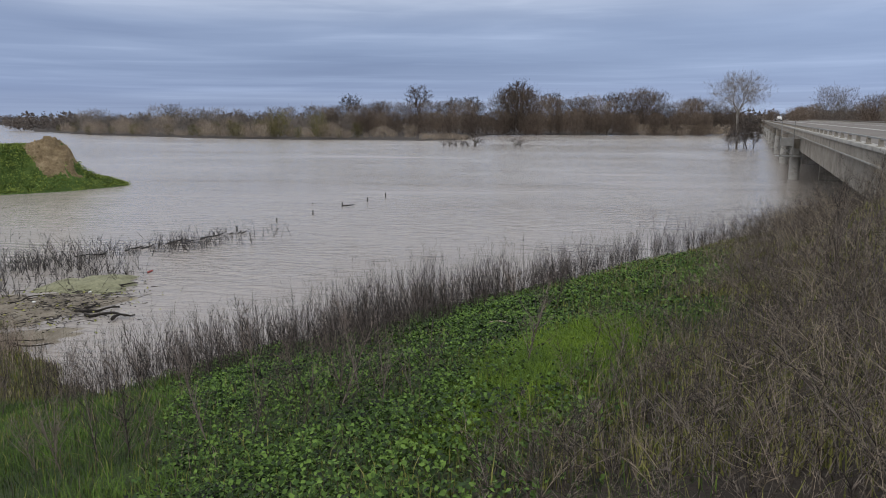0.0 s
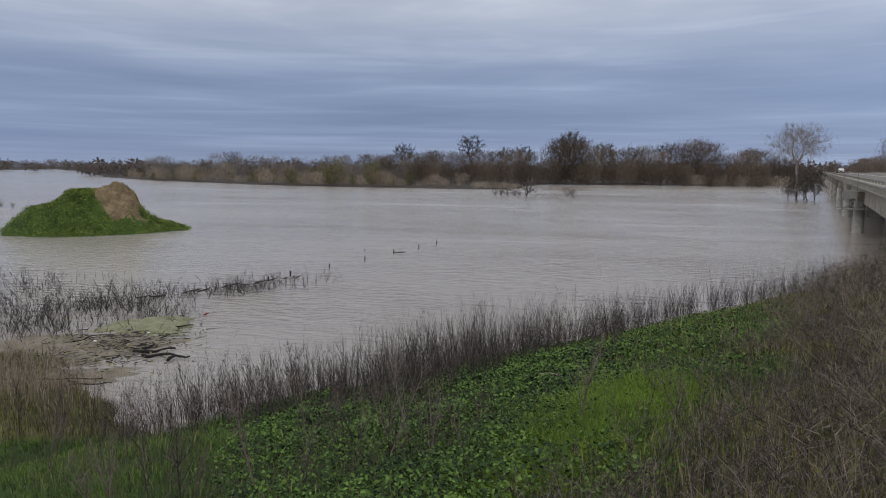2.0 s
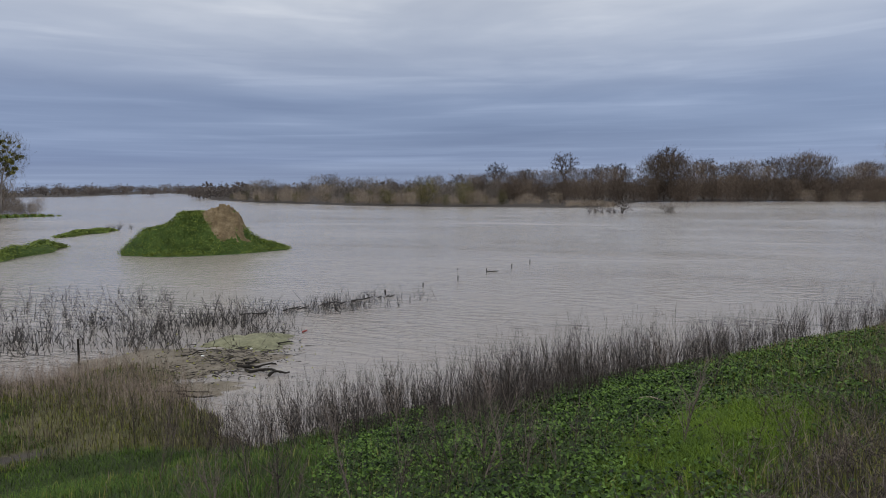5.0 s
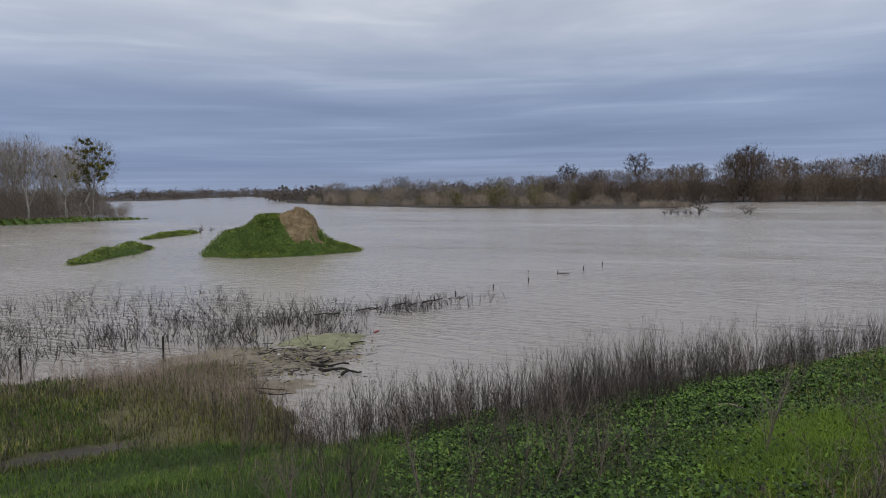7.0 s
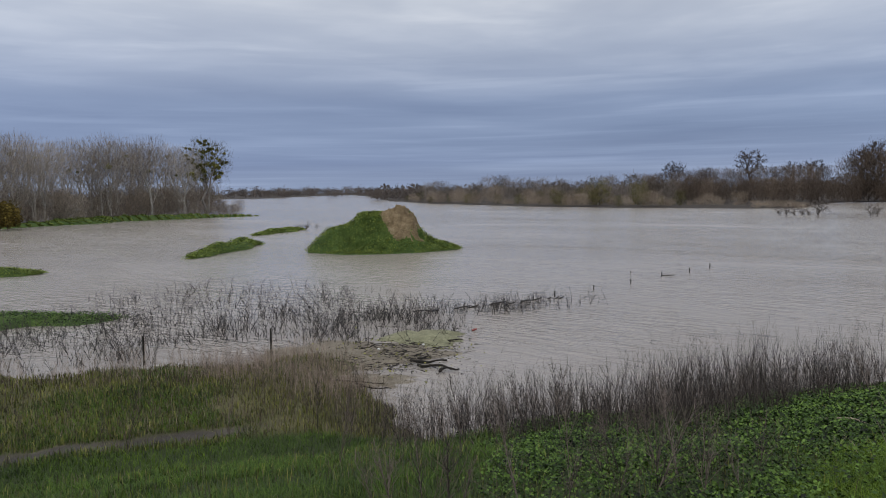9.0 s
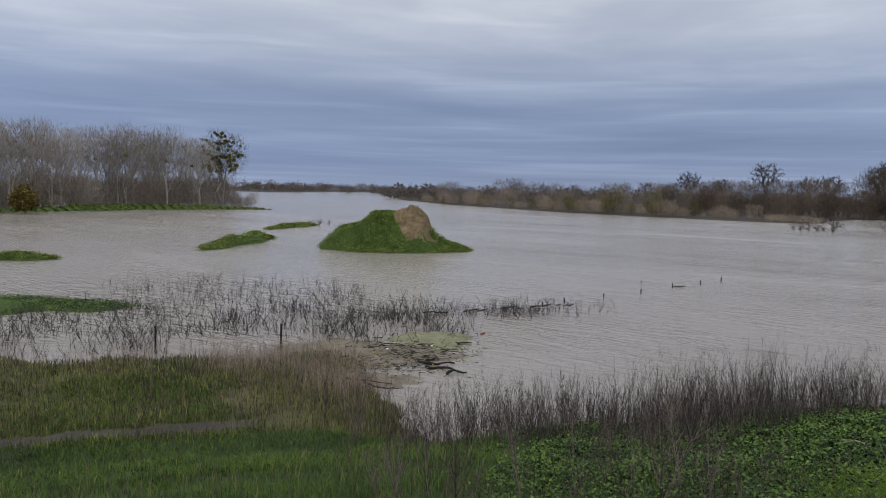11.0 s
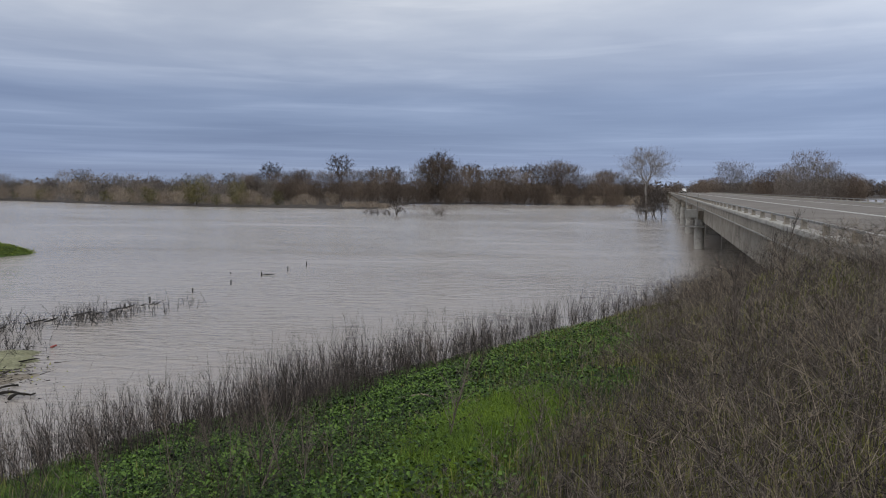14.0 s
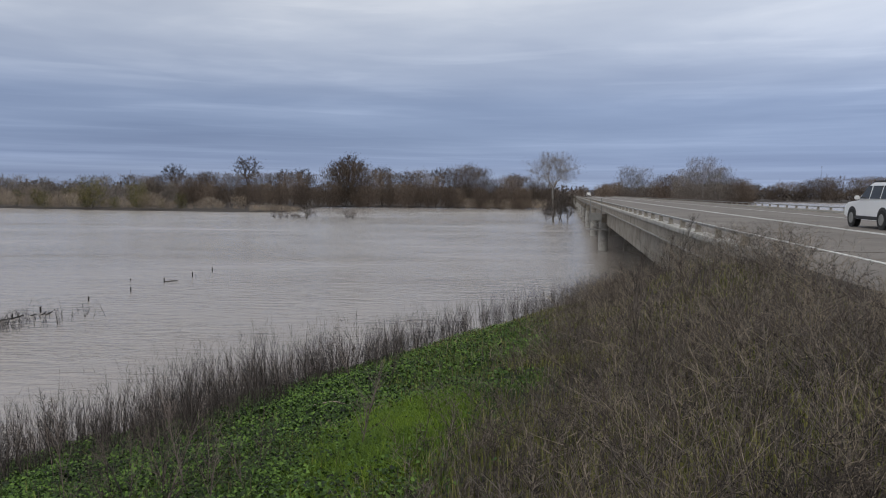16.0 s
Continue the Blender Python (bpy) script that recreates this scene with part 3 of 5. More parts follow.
def lumpy(d, seed):
    return 0.84 + 0.26 * wob(d[:, 0] * 3 + seed, d[:, 1] * 3 + d[:, 2] * 2, 1.5, seed % 7) + 0.16 * wob(d[:, 0] * 3, d[:, 2] * 3 + d[:, 1], 3.1, seed % 5)


def ribbons(p, q, w):
    """Fine twigs: one slim face each, turned at random about its length."""
    a, c = frames_of(q - p)
    th = rng.uniform(0, np.pi, len(p))[:, None]
    side = (a * np.cos(th) + c * np.sin(th)) * w[:, None]
    v = np.stack([p - side, p + side, q], 1).reshape(-1, 3)
    return v, np.arange(len(v)).reshape(-1, 3)


def fork_out(g, goals, fork, tip_r, reach, crook):
    """Limbs that divide again and again until each goal in the crown has its own branch."""
    out, todo = [], [(np.zeros(3), np.arange(len(goals)), fork)]
    while todo:
        p, idx, to = todo.pop()
        n = len(idx)
        r = tip_r * n ** 0.5
        if to is None:
            to = goals[idx[0]] if n == 1 else p + (goals[idx].mean(0) - p) * g.uniform(*reach)
        span = to - p
        mid = p + span * 0.5 + g.normal(0, crook, 3) * np.linalg.norm(span) * np.array([1, 1, 0.6])
        out.append((*p, *mid, r, r * 0.92, n))
        out.append((*mid, *to, r * 0.92, r * (0.84 if n > 1 else 0.4), n))
        if n == 1:
            continue
        pts = goals[idx]
        b = pts[((pts - pts[g.integers(n)]) ** 2).sum(1).argmax()]
        c = pts[((pts - b) ** 2).sum(1).argmax()]
        near = ((pts - b) ** 2).sum(1) < ((pts - c) ** 2).sum(1)
        for m in (near, ~near):
            if m.any():
                todo.append((to, idx[m], None))
    return np.array(out)


def tree(kind, seed, height, bark, twig, label, wide=0.45, low=0.2, goals=260, per=8, twig_len=0.08, twig_r=0.0026, tip_r=0.0011, fork=0.12, lean=0.0, crook=0.1, reach=(0.3, 0.5), shell=0.45, up=0.35, loose=0.55, taper=0.0, clumps=0, clump_r=(0.014, 0.036), clump_low=0.5, dome=False, haze=0, haze_len=0.045, haze_r=0.0016, limb=10, category="tree"):
    """A leafless tree: a forking trunk that fills a lumpy crown, and fine twigs at the branch ends."""
    g = np.random.default_rng(seed)
    o = g.normal(0, 1, (goals, 3))
    o /= np.linalg.norm(o, axis=1, keepdims=True)
    half = (1 - low) / 2

    def crown(o, rad):
        if dome:
            return np.stack([o[:, 0] * wide, o[:, 1] * wide, np.abs(o[:, 2]) ** 0.55 * 0.9], 1) * rad[:, None] * height
        q = o * rad[:, None] * np.array([wide, wide, half]) * height
        q[:, :2] *= (1 - taper * (0.5 - q[:, 2:3] / (2 * half * height)))
        return q + np.array([lean * height * 0.5, 0, (low + half) * height])

    q = crown(o, lumpy(o, seed) * g.uniform(0, 1, goals) ** shell)
    rise = height * 0.94 / np.quantile(q[:, 2], 0.95)
    q[:, 2] = np.clip(q[:, 2] * rise, 0.03 * height, height)
    seg = fork_out(g, q, np.array([lean * height * 0.2, 0, fork * height]), tip_r * height, reach, crook)
    top = tagged(new(kind), label, category)
    big = seg[:, 8] >= limb
    a, c = seg[big], seg[~big]
    vs, fs = tubes(a[:, 0:3], a[:, 3:6], a[:, 6], a[:, 7], 5 if limb < 6 else 4)
    under(new("trunk", mesh_np("trunk", vs, fs, bark, True)), top)
    i = np.repeat(np.flatnonzero(c[:, 8] < 3), per // 2)
    base = c[i, 0:3] + (c[i, 3:6] - c[i, 0:3]) * g.uniform(0.1, 1.0, (len(i), 1))
    d = c[i, 3:6] - c[i, 0:3]
    d = d / (np.linalg.norm(d, axis=1, keepdims=True) + 1e-9) * 0.6 + g.normal(0, loose, (len(i), 3)) + np.array([0, 0, up])
    d /= np.linalg.norm(d, axis=1, keepdims=True)
    end = base + d * height * twig_len * g.uniform(0.35, 1.2, (len(i), 1))
    # the finest twigs, filling the crown
    o = g.normal(0, 1, (haze, 3))
    o /= np.linalg.norm(o, axis=1, keepdims=True) + 1e-9
    hz = crown(o, lumpy(o, seed) * g.uniform(0, 1, haze) ** 0.38) * np.array([1, 1, rise])
    hz[:, 2] = np.where(hz[:, 2] > height, hz[:, 2] * 0.8, hz[:, 2])
    hd = o * 0.35 + g.normal(0, 0.4, (haze, 3)) + np.array([0, 0, up + 0.25])
    hd *= height * haze_len * g.uniform(0.5, 1.3, (haze, 1))
    fine_v, fine_f = ribbons(hz, hz + hd, np.full(haze, height * haze_r))
    vs, fs = joined((fine_v, fine_f), ribbons(c[:, 0:3], c[:, 3:6] + (c[:, 3:6] - c[:, 0:3]) * 0.15, np.maximum(c[:, 6], height * twig_r)), ribbons(base, end, np.full(len(i), height * twig_r)))
    under(new("crown", mesh_np("crown", vs, fs, twig)), top)
    hi = seg[(seg[:, 5] > height * clump_low) & (seg[:, 8] < goals * 0.1)]
    for _ in range(clumps):
        at = hi[g.integers(len(hi)), 3:6]
        n, r = 70, height * g.uniform(*clump_r)
        b = at + g.normal(0, 1, (n, 3)) * r * 0.55 * np.array([1, 1, 0.85])
        tagged(under(new("mistletoe", mesh_np("mistletoe", *small_leaves(b, g.uniform(0.25, 0.5, n) * height / 22, 1.5), M["mistletoe_leaf"])), top), "dense olive-green mistletoe clump")
    return top


def polar(az, r):
    return r * math.sin(radians(az)), r * math.cos(radians(az))


def stand(protos, spots, group, floor=-0.3):
    """Copies of the prototypes at (azimuth, distance, size) spots, the prototypes taking the first ones."""
    g = random.Random(len(spots) + 5)
    for i, (az, r, size) in enumerate(spots):
        x, y = polar(az, r)
        z = min(float(land(np.array(x), np.array(y))), 0.4)
        m = place(x, y, max(z, floor) - 0.05, g.uniform(0, 360), size)
        src = protos[i % len(protos)]
        tagged(src, group=group)
        if i < len(protos):
            src.matrix_basis = m
        else:
            copy_thing(src, m).matrix_basis = m


def crest(az, el, r, full):
    """A spot whose top shows at the given elevation, for a prototype of the given height."""
    return az, r, (6.6 + r * math.tan(radians(el))) / full


G = random.Random(4)
willows = [tree("willow_tree", 11 + i, 16.0, M["dark_bark"], M["willow_twig"], "bare brown willow with a dense rounded twiggy crown", dome=True, haze=4200, haze_len=0.07, haze_r=0.0044, wide=0.5, low=0.02, goals=150, per=4, twig_len=0.07, twig_r=0.0021, tip_r=0.0011, fork=0.03, shell=0.42, up=0.45) for i in range(5)]
oaks = [tree("oak_tree", 31 + i, 20.0, M["dark_bark"], M["oak_twig"], "tall dark leafless oak with crooked spreading limbs", limb=4, haze=700, haze_r=0.002, wide=0.37, low=0.45, goals=150, per=22, twig_len=0.034, twig_r=0.0024, tip_r=0.0022, fork=0.36, crook=0.17, shell=0.3, up=0.15, loose=0.9) for i in range(3)]
shrubs = [tree("olive_shrub", 51 + i, 6.0, M["dark_bark"], M["olive_twig"], "dense olive-brown riverside shrub standing in flood water", dome=True, haze=900, haze_r=0.012, haze_len=0.08, wide=0.55, low=0.0, goals=60, per=4, twig_len=0.09, twig_r=0.006, tip_r=0.0016, fork=0.05, up=0.3, category="shrub") for i in range(3)]
tans = [tree("tan_thicket", 71 + i, 5.0, M["pale_bark"], M["tan_reed"], "pale tan leafless thicket at the flooded river edge", dome=True, haze=1000, haze_r=0.008, haze_len=0.11, wide=0.8, low=0.0, goals=70, per=4, twig_len=0.12, twig_r=0.0042, tip_r=0.0012, fork=0.04, up=0.6, category="shrub") for i in range(3)]
greys = [tree("grey_willow", 81 + i, 9.0, M["pale_bark"], M["hazy_twig"], "grey-brown leafless willow on the flooded bank", dome=True, haze=1500, haze_r=0.0062, haze_len=0.08, wide=0.5, low=0.03, goals=90, per=4, twig_len=0.09, twig_r=0.003, tip_r=0.0011, fork=0.05, up=0.5, taper=-0.2) for i in range(3)]
# the dark wood on the far bank
domes = ((-9.2, 0.85), (-8.2, 0.95), (-6.8, 1.0), (-5.7, 1.1), (-4.7, 1.25), (-3.3, 1.15), (-2.2, 1.1), (-0.9, 1.2), (0.3, 1.25), (1.5, 1.35), (2.5, 1.2), (4.7, 1.7), (5.6, 2.25), (6.5, 2.15), (7.4, 1.75), (8.5, 1.55), (9.6, 1.35), (10.8, 1.45), (11.6, 1.6), (12.8, 1.35), (14.3, 1.8), (15.3, 2.05), (16.1, 1.8), (17.1, 1.0), (18.2, 1.15), (19.0, 1.4), (19.9, 1.2), (21.0, 0.9), (22.0, 0.7), (24.5, 0.6), (26.2, 0.75))
spots = [crest(az, el, 300 + G.uniform(-6, 22), 15.7) for az, el in domes]
for i in range(26):
    az = -9 + 30 * (i + G.random()) / 26
    spots.append(crest(az, G.uniform(0.3, 0.75) if not 3.1 < az < 4.1 else 0.15, G.uniform(290, 300) if az > 2.5 else G.uniform(262, 300), 15.7))
stand(willows, spots, "willows of the far bank")
stand(oaks, [crest(az, el, 325, 19.4) for az, el in ((-7.3, 1.85), (-1.95, 2.55), (6.05, 2.9), (0.95, 1.6), (2.3, 1.7), (8.5, 1.98), (13.2, 1.9), (-4.9, 1.35), (5.1, 2.3), (19.2, 1.5), (-10.4, 1.0))], "oaks above the far wood")
edge_az, edge_r = [-30, -26, -19, -11, -2, 0], [475, 350, 274, 240, 226, 226]
spots = []
for i in range(30):
    az = -27.5 + 20.0 * (i + G.random()) / 30
    spots.append(crest(az, G.choice((0.2, 0.35, 0.5, 0.65, 0.95)) * G.uniform(0.85, 1.1), float(np.interp(az, edge_az, edge_r)) + G.uniform(25, 90), 8.8))
stand(greys, spots, "grey willows of the flooded bank")
front = []
for i in range(64):
    az = -28.6 + 28.6 * (i + G.random()) / 64
    if -25.6 < az < -24.9 or -22.0 < az < -21.3:
        continue
    front.append((az, float(np.interp(az, edge_az, edge_r)) + G.uniform(0, 22), G.choice((0.5, 0.7, 0.9, 1.1, 1.35)) * G.uniform(0.85, 1.15) * (0.6 if az > -7 else 1.0)))
stand(shrubs, [(az, r, k * 1.15) for i, (az, r, k) in enumerate(front) if i % 7 in (0, 3, 4) and az < -6.5], "shrubs of the flooded bank")
stand(tans, [f for i, f in enumerate(front) if i % 7 not in (0, 3, 4)] + [(-1.6 + 3.4 * i / 11, 223 + i % 3 * 4, 0.42) for i in range(12)] + [(15.5 + i * 0.75, 290 + 5 * (i % 2), 0.9) for i in range(9)], "thickets of the flooded bank")

# flooded shrubs that stand out in the channel
stumps = [(2.5, 172, 0.85), (1.5, 172, 0.42), (1.0, 171, 0.4), (0.5, 172, 0.5), (0.0, 173, 0.4), (1.9, 172, 0.35), (5.75, 172, 0.5), (6.15, 172, 0.45), (-35.5, 131, 0.2), (-36.3, 129, 0.3), (-36.8, 130, 0.24), (-37.2, 127, 0.22)]
snags = [tree("flooded_bush", 97 + i, 5.0, M["dark_bark"], M["oak_twig"], "dark leafless bush standing in the channel", limb=2, dome=True, wide=0.7, low=0.1, goals=40, per=14, twig_len=0.12, twig_r=0.009, tip_r=0.0075, fork=0.08, crook=0.16, category="bush") for i in range(2)]
stand(snags, stumps, "bushes in the channel", 0.0)

# the pale bare tree beside the bridge, with brush at its foot
lone = tree("bare_tree", 120, 17.2, M["pale_bark"], M["lone_twig"], "pale leafless tree with a round airy crown by the bridge", limb=4, haze=6500, haze_r=0.0008, haze_len=0.05, reach=(0.34, 0.5), wide=0.44, low=0.38, goals=520, per=8, twig_len=0.05, twig_r=0.0007, tip_r=0.0007, fork=0.3, lean=-0.02, shell=0.4, up=0.3, loose=0.35, crook=0.035)
stand([lone], [(22.25, 172, 0.97)], "")
brush = [tree("drift_brush", 131 + i, 6.0, M["dark_bark"], M["oak_twig"], "tangled dark leafless brush in the water by the bridge", limb=3, wide=0.5, low=0.08, goals=150, per=10, twig_len=0.12, twig_r=0.003, tip_r=0.0015, fork=0.06, crook=0.12, lean=0.2, category="brush") for i in range(2)]
stand(brush, [(21.8, 168, 0.75), (22.4, 166, 0.9), (23.0, 170, 1.15), (22.8, 176, 1.25), (23.4, 168, 0.9)], "brush by the bridge", 0.0)

# trees beyond the bridge
hazy = [tree("cottonwood_tree", 141 + i, 20.0, M["pale_bark"], M["hazy_twig"], "leafless grey-brown cottonwood with a broad fuzzy crown", haze=8000, haze_r=0.0026, haze_len=0.055, limb=6, dome=True, wide=0.52, low=0.04, goals=300, per=6, twig_len=0.06, twig_r=0.0012, tip_r=0.0008, fork=0.15, shell=0.38, up=0.5, loose=0.35) for i in range(2)]
stand(hazy, [crest(az, el, r, 19.4) for az, el, r in ((28.5, 2.05, 330), (33.4, 2.7, 330), (34.6, 2.0, 345), (32.4, 1.9, 340))], "cottonwoods beyond the bridge")
right = [(30.9, 400, 1.45), (31.7, 410, 1.3), (30.2, 420, 1.0), (36.3, 460, 1.15), (35.6, 450, 1.2), (27.2, 420, 0.85), (26.4, 430, 0.7)]
for i in range(46):
    az = 26.0 + 30 * (i + G.random()) / 46
    e = float(np.interp(az, [26, 29, 34, 37, 38, 40, 42.3, 45, 60], [0.4, 0.5, 0.8, 0.9, 0.75, 1.0, 1.3, 1.4, 1.4]))
    right.append((az, G.uniform(400, 470) if az < 37 else G.uniform(835, 920), e * G.uniform(0.85, 1.05)))
for az, r, e in right:
    m = place(*polar(az, r), 0.1, G.uniform(0, 360), crest(az, e, r, 15.7)[2])
    o = copy_thing(willows[G.randrange(5)], m)
    o.matrix_basis = m
    tagged(o, "bare brown willow in the wood beyond the bridge", group="wood beyond the bridge")

# the grey wood up the channel, with mistletoe
pales = [tree("poplar_tree", 161 + i, 22.0, M["white_limb"], M["pale_twig"], "pale grey leafless poplar with upright limbs and mistletoe", limb=4, haze=2000, haze_r=0.0014, haze_len=0.05, reach=(0.3, 0.46), wide=0.36, low=0.12, goals=230, per=8, twig_len=0.055, twig_r=0.0009, tip_r=0.00105, fork=0.035, shell=0.45, up=0.75, loose=0.28, crook=0.045, taper=0.15, clumps=c) for i, c in enumerate((2, 0, 1, 0))]
spots = []
for i in range(26):
    az = -61.5 + 17.0 * (i + G.random()) / 26
    r = float(np.interp(az, [-62, -56, -50, -44], [160, 180, 206, 222])) + G.uniform(0, 40)
    el = float(np.interp(az, [-62, -57, -55, -53, -51, -48, -46, -44], [4.6, 4.2, 4.1, 4.4, 4.5, 4.2, 3.9, 3.6]))
    spots.append(crest(az, el * G.uniform(0.82, 1.0), r, 21.4))
stand(pales, spots, "poplars up the channel")
big_mist = tree("mistletoe_tree", 191, 21.0, M["pale_bark"], M["olive_twig"], "leafless tree heavy with olive mistletoe clumps", limb=4, haze=2600, haze_r=0.0016, wide=0.4, low=0.25, goals=300, per=8, twig_len=0.05, twig_r=0.0012, tip_r=0.0013, fork=0.05, shell=0.42, up=0.5, crook=0.08, clumps=90, clump_r=(0.008, 0.024), clump_low=0.48)
stand([big_mist], [crest(-43.7, 4.1, 226, 20.4)], "")
under_p = [tree("undergrowth_shrub", 231 + i, 8.0, M["pale_bark"], M["under_twig"], "grey-brown leafless undergrowth at the wood's edge", dome=True, haze=1400, haze_r=0.0062, haze_len=0.09, wide=0.6, low=0.0, goals=60, per=4, twig_len=0.1, twig_r=0.0021, tip_r=0.0011, fork=0.05, up=0.6, category="shrub") for i in range(3)]
spots = []
for i in range(80):
    az = -61.5 + 20.2 * (i + G.random()) / 80
    spots.append((az, float(np.interp(az, [-62, -56, -50, -44, -41], [160, 180, 206, 222, 236])) + G.uniform(0, 40), G.uniform(0.5, 1.25) * (0.6 if az > -43 else 1)))
stand(under_p, spots, "undergrowth of the grey wood")
yb = tree("evergreen_bush", 401, 6.6, M["dark_bark"], M["gold_leaf"], "", dome=True, haze=600, haze_r=0.006, wide=0.5, low=0.0, goals=200, per=12, twig_len=0.07, twig_r=0.008, fork=0.05)
q = np.random.default_rng(9).normal(0, 1, (2600, 3))
q = q / np.linalg.norm(q, axis=1, keepdims=True)
q = q * (lumpy(q, 3) * rng.uniform(0.6, 1.0, 2600))[:, None] * np.array([3.4, 3.4, 3.1]) + np.array([0, 0, 3.3])
under(new("foliage", mesh_np("foliage", *leaves(q[q[:, 2] > 0.2], rng.uniform(0.2, 0.4, int((q[:, 2] > 0.2).sum())), 1.5), M["gold_leaf"])), yb)
yb.matrix_basis = place(*polar(-57.0, 168), 0.0, 40, 0.92)
tagged(yb, "rounded yellow-olive evergreen bush at the wood's edge", "bush", "evergreen bush")


def far_woods():
    """The low line of woods on the horizon: a great many small twig clumps in rounded crowns."""
    g = np.random.default_rng(77)
    ps, sz = [], []
    for az0, az1, r0, r1, n, e0, e1 in ((-62, -30, 850, 1500, 150, 0.22, 0.55), (-42, -26, 1500, 2400, 80, 0.25, 0.42), (-31, -8, 480, 700, 150, 0.15, 0.62), (-10, 27, 420, 620, 140, 0.3, 0.6), (26, 66, 880, 1050, 240, 0.4, 0.9), (18, 28, 700, 1300, 60, 0.3, 0.55)):
        for _ in range(n):
            az, r = radians(g.uniform(az0, az1)), g.uniform(r0, r1)
            h = 6.6 + r * math.tan(radians(e0 + (e1 * 1.25 - e0) * g.random() ** 2.2))
            w = h * g.uniform(0.5, 0.9)
            o = g.normal(0, 1, (150, 3))
            o /= np.linalg.norm(o, axis=1, keepdims=True)
            o *= (np.clip(lumpy(o, len(ps)), 0.6, 1.02) * g.uniform(0, 1.0, 150) ** 0.4)[:, None]
            ps.append(o * np.array([w, w, h * 0.5]) + np.array([r * math.sin(az), r * math.cos(az), h * 0.47]))
            sz.append(np.full(150, h))
    q, hh = np.concatenate(ps), np.concatenate(sz)
    d = g.normal(0, 0.5, q.shape) + np.array([0, 0, 0.4])
    v, f = ribbons(q, q + d * np.minimum(hh, 16)[:, None] * 0.1, np.minimum(hh, 16) * 0.065)
    tagged(new("far_woods", mesh_np("far_woods", v, f, M["far_wood"])), "low grey-brown line of bare woods along the horizon", "woods", kind="stuff")


far_woods()

# ---- earth mound and islets ----


def mound():
    """An eroded earth heap: green on its flanks, a bare sandy scarp on the side of the current."""
    n, k = 84, 170
    cx, cy = -40.2, 69.5
    rx, ry = np.array([0.866, 0.5]), np.array([-0.5, 0.866])  # across and along the view of it
    T, A = np.meshgrid(np.linspace(0, 1, n), np.linspace(0, 2 * np.pi, k, endpoint=False), indexing="ij")
    ex = np.where(np.cos(A) > 0, 9.2, 8.8) * T * np.cos(A)
    ey = 6.2 * T * np.sin(A) * (1 - 0.25 * np.cos(A))
    ridge = np.interp(ex, [-9.5, -8.8, -6.6, -3.9, -2.9, -0.8, 0.4, 2.1, 3.4, 4.4, 6.1, 8.8, 9.6], [0, 0.5, 2.1, 2.6, 3.5, 3.6, 4.0, 4.25, 2.9, 1.0, 0.4, 0.05, 0])
    flank = 1 - sstep(0.08, 1.0, np.abs(ey + 0.2) / (1.0 + 4.6 * (1 - np.abs(ex - 1.0) / 14)))
    z = ridge * flank + 0.75 * (1 - T ** 3) - 0.25
    z = z + (0.22 * wob(ex * 1.0, ey, 1.4, 2) + 0.17 * wob(ex, ey, 3.4, 6) + 0.24 * np.abs(wob(ex, ey, 4.6, 9))) * (1 - T ** 4)
    z = z + (0.22 * wob(ex * 2.6, ey * 0.7, 1.6, 5) + 0.12 * wob(ex * 3, ey * 3, 1.5, 8)) * sstep(0.0, 0.8, ex) * (z > 1.2)
    raw = sstep(0.1, 0.6, ex) * (1 - sstep(5.2, 5.8, ex)) * sstep(1.1, 1.6, z)
    beds = 0.42 + 0.1 * wob(ex, ey, 0.9, 4)
    z = z + raw * (0.5 * (np.round(z / beds) * beds - z) + 0.22 * wob(ex * 5, ey * 2, 1.3, 11) + 0.12 * wob(ex * 8, ey * 8, 1.7, 13))
    x, y = cx + rx[0] * ex + ry[0] * ey, cy + rx[1] * ex + ry[1] * ey
    v = np.stack([x, y, z], -1).reshape(-1, 3)
    i, j = np.meshgrid(np.arange(n - 1), np.arange(k), indexing="ij")
    f = np.stack([i * k + j, (i + 1) * k + j, (i + 1) * k + (j + 1) % k, i * k + (j + 1) % k], -1).reshape(-1, 4)
    top = tagged(new("earth_mound"), "eroded earth mound in the flood, green flanks, bare sandy scarp", "mound")
    me = mesh_np("earth_body", v, f, M["sand"], True)
    bare = ((ex > -0.9 + 0.55 * (4.4 - z) + 0.4 * wob(ex, ey, 1.7, 9)) & (ex < 5.6) & (z > 1.25 + 0.45 * wob(ex, ey, 2.0, 3)) & ~((ex > 2.6) & (wob(ex, ey, 2.4, 17) > 0.28)))
    bare = bare & (ey < 4)
    me.materials.append(M["green_soil"])
    me.polygons.foreach_set("material_index", np.where(bare[i, j].ravel(), 0, 1).astype(np.int32))
    under(new("earth_body", me), top)
    free = np.flatnonzero(~bare.ravel() & (z.ravel() > 0.02))
    for what, count in (("ground_cover", 20000), ("turf", 15000)):
        pick = rng.choice(free, count)
        at = v[pick] + rng.normal(0, 0.2, (count, 3)) * np.array([1, 1, 0.2])
        if what == "ground_cover":
            data = small_leaves(at + np.array([0, 0, 0.08]), rng.uniform(0.07, 0.16, count), 0.6)
        else:
            data = blades(at, rng.uniform(0.08, 0.26, count) * (1 + 0.6 * wob(at[:, 0], at[:, 1], 1.3, 3)), rng.uniform(0.02, 0.045, count), 0.9)
        under(new(what, mesh_np(what, *data, M["mound_leaf"])), top)


mound()


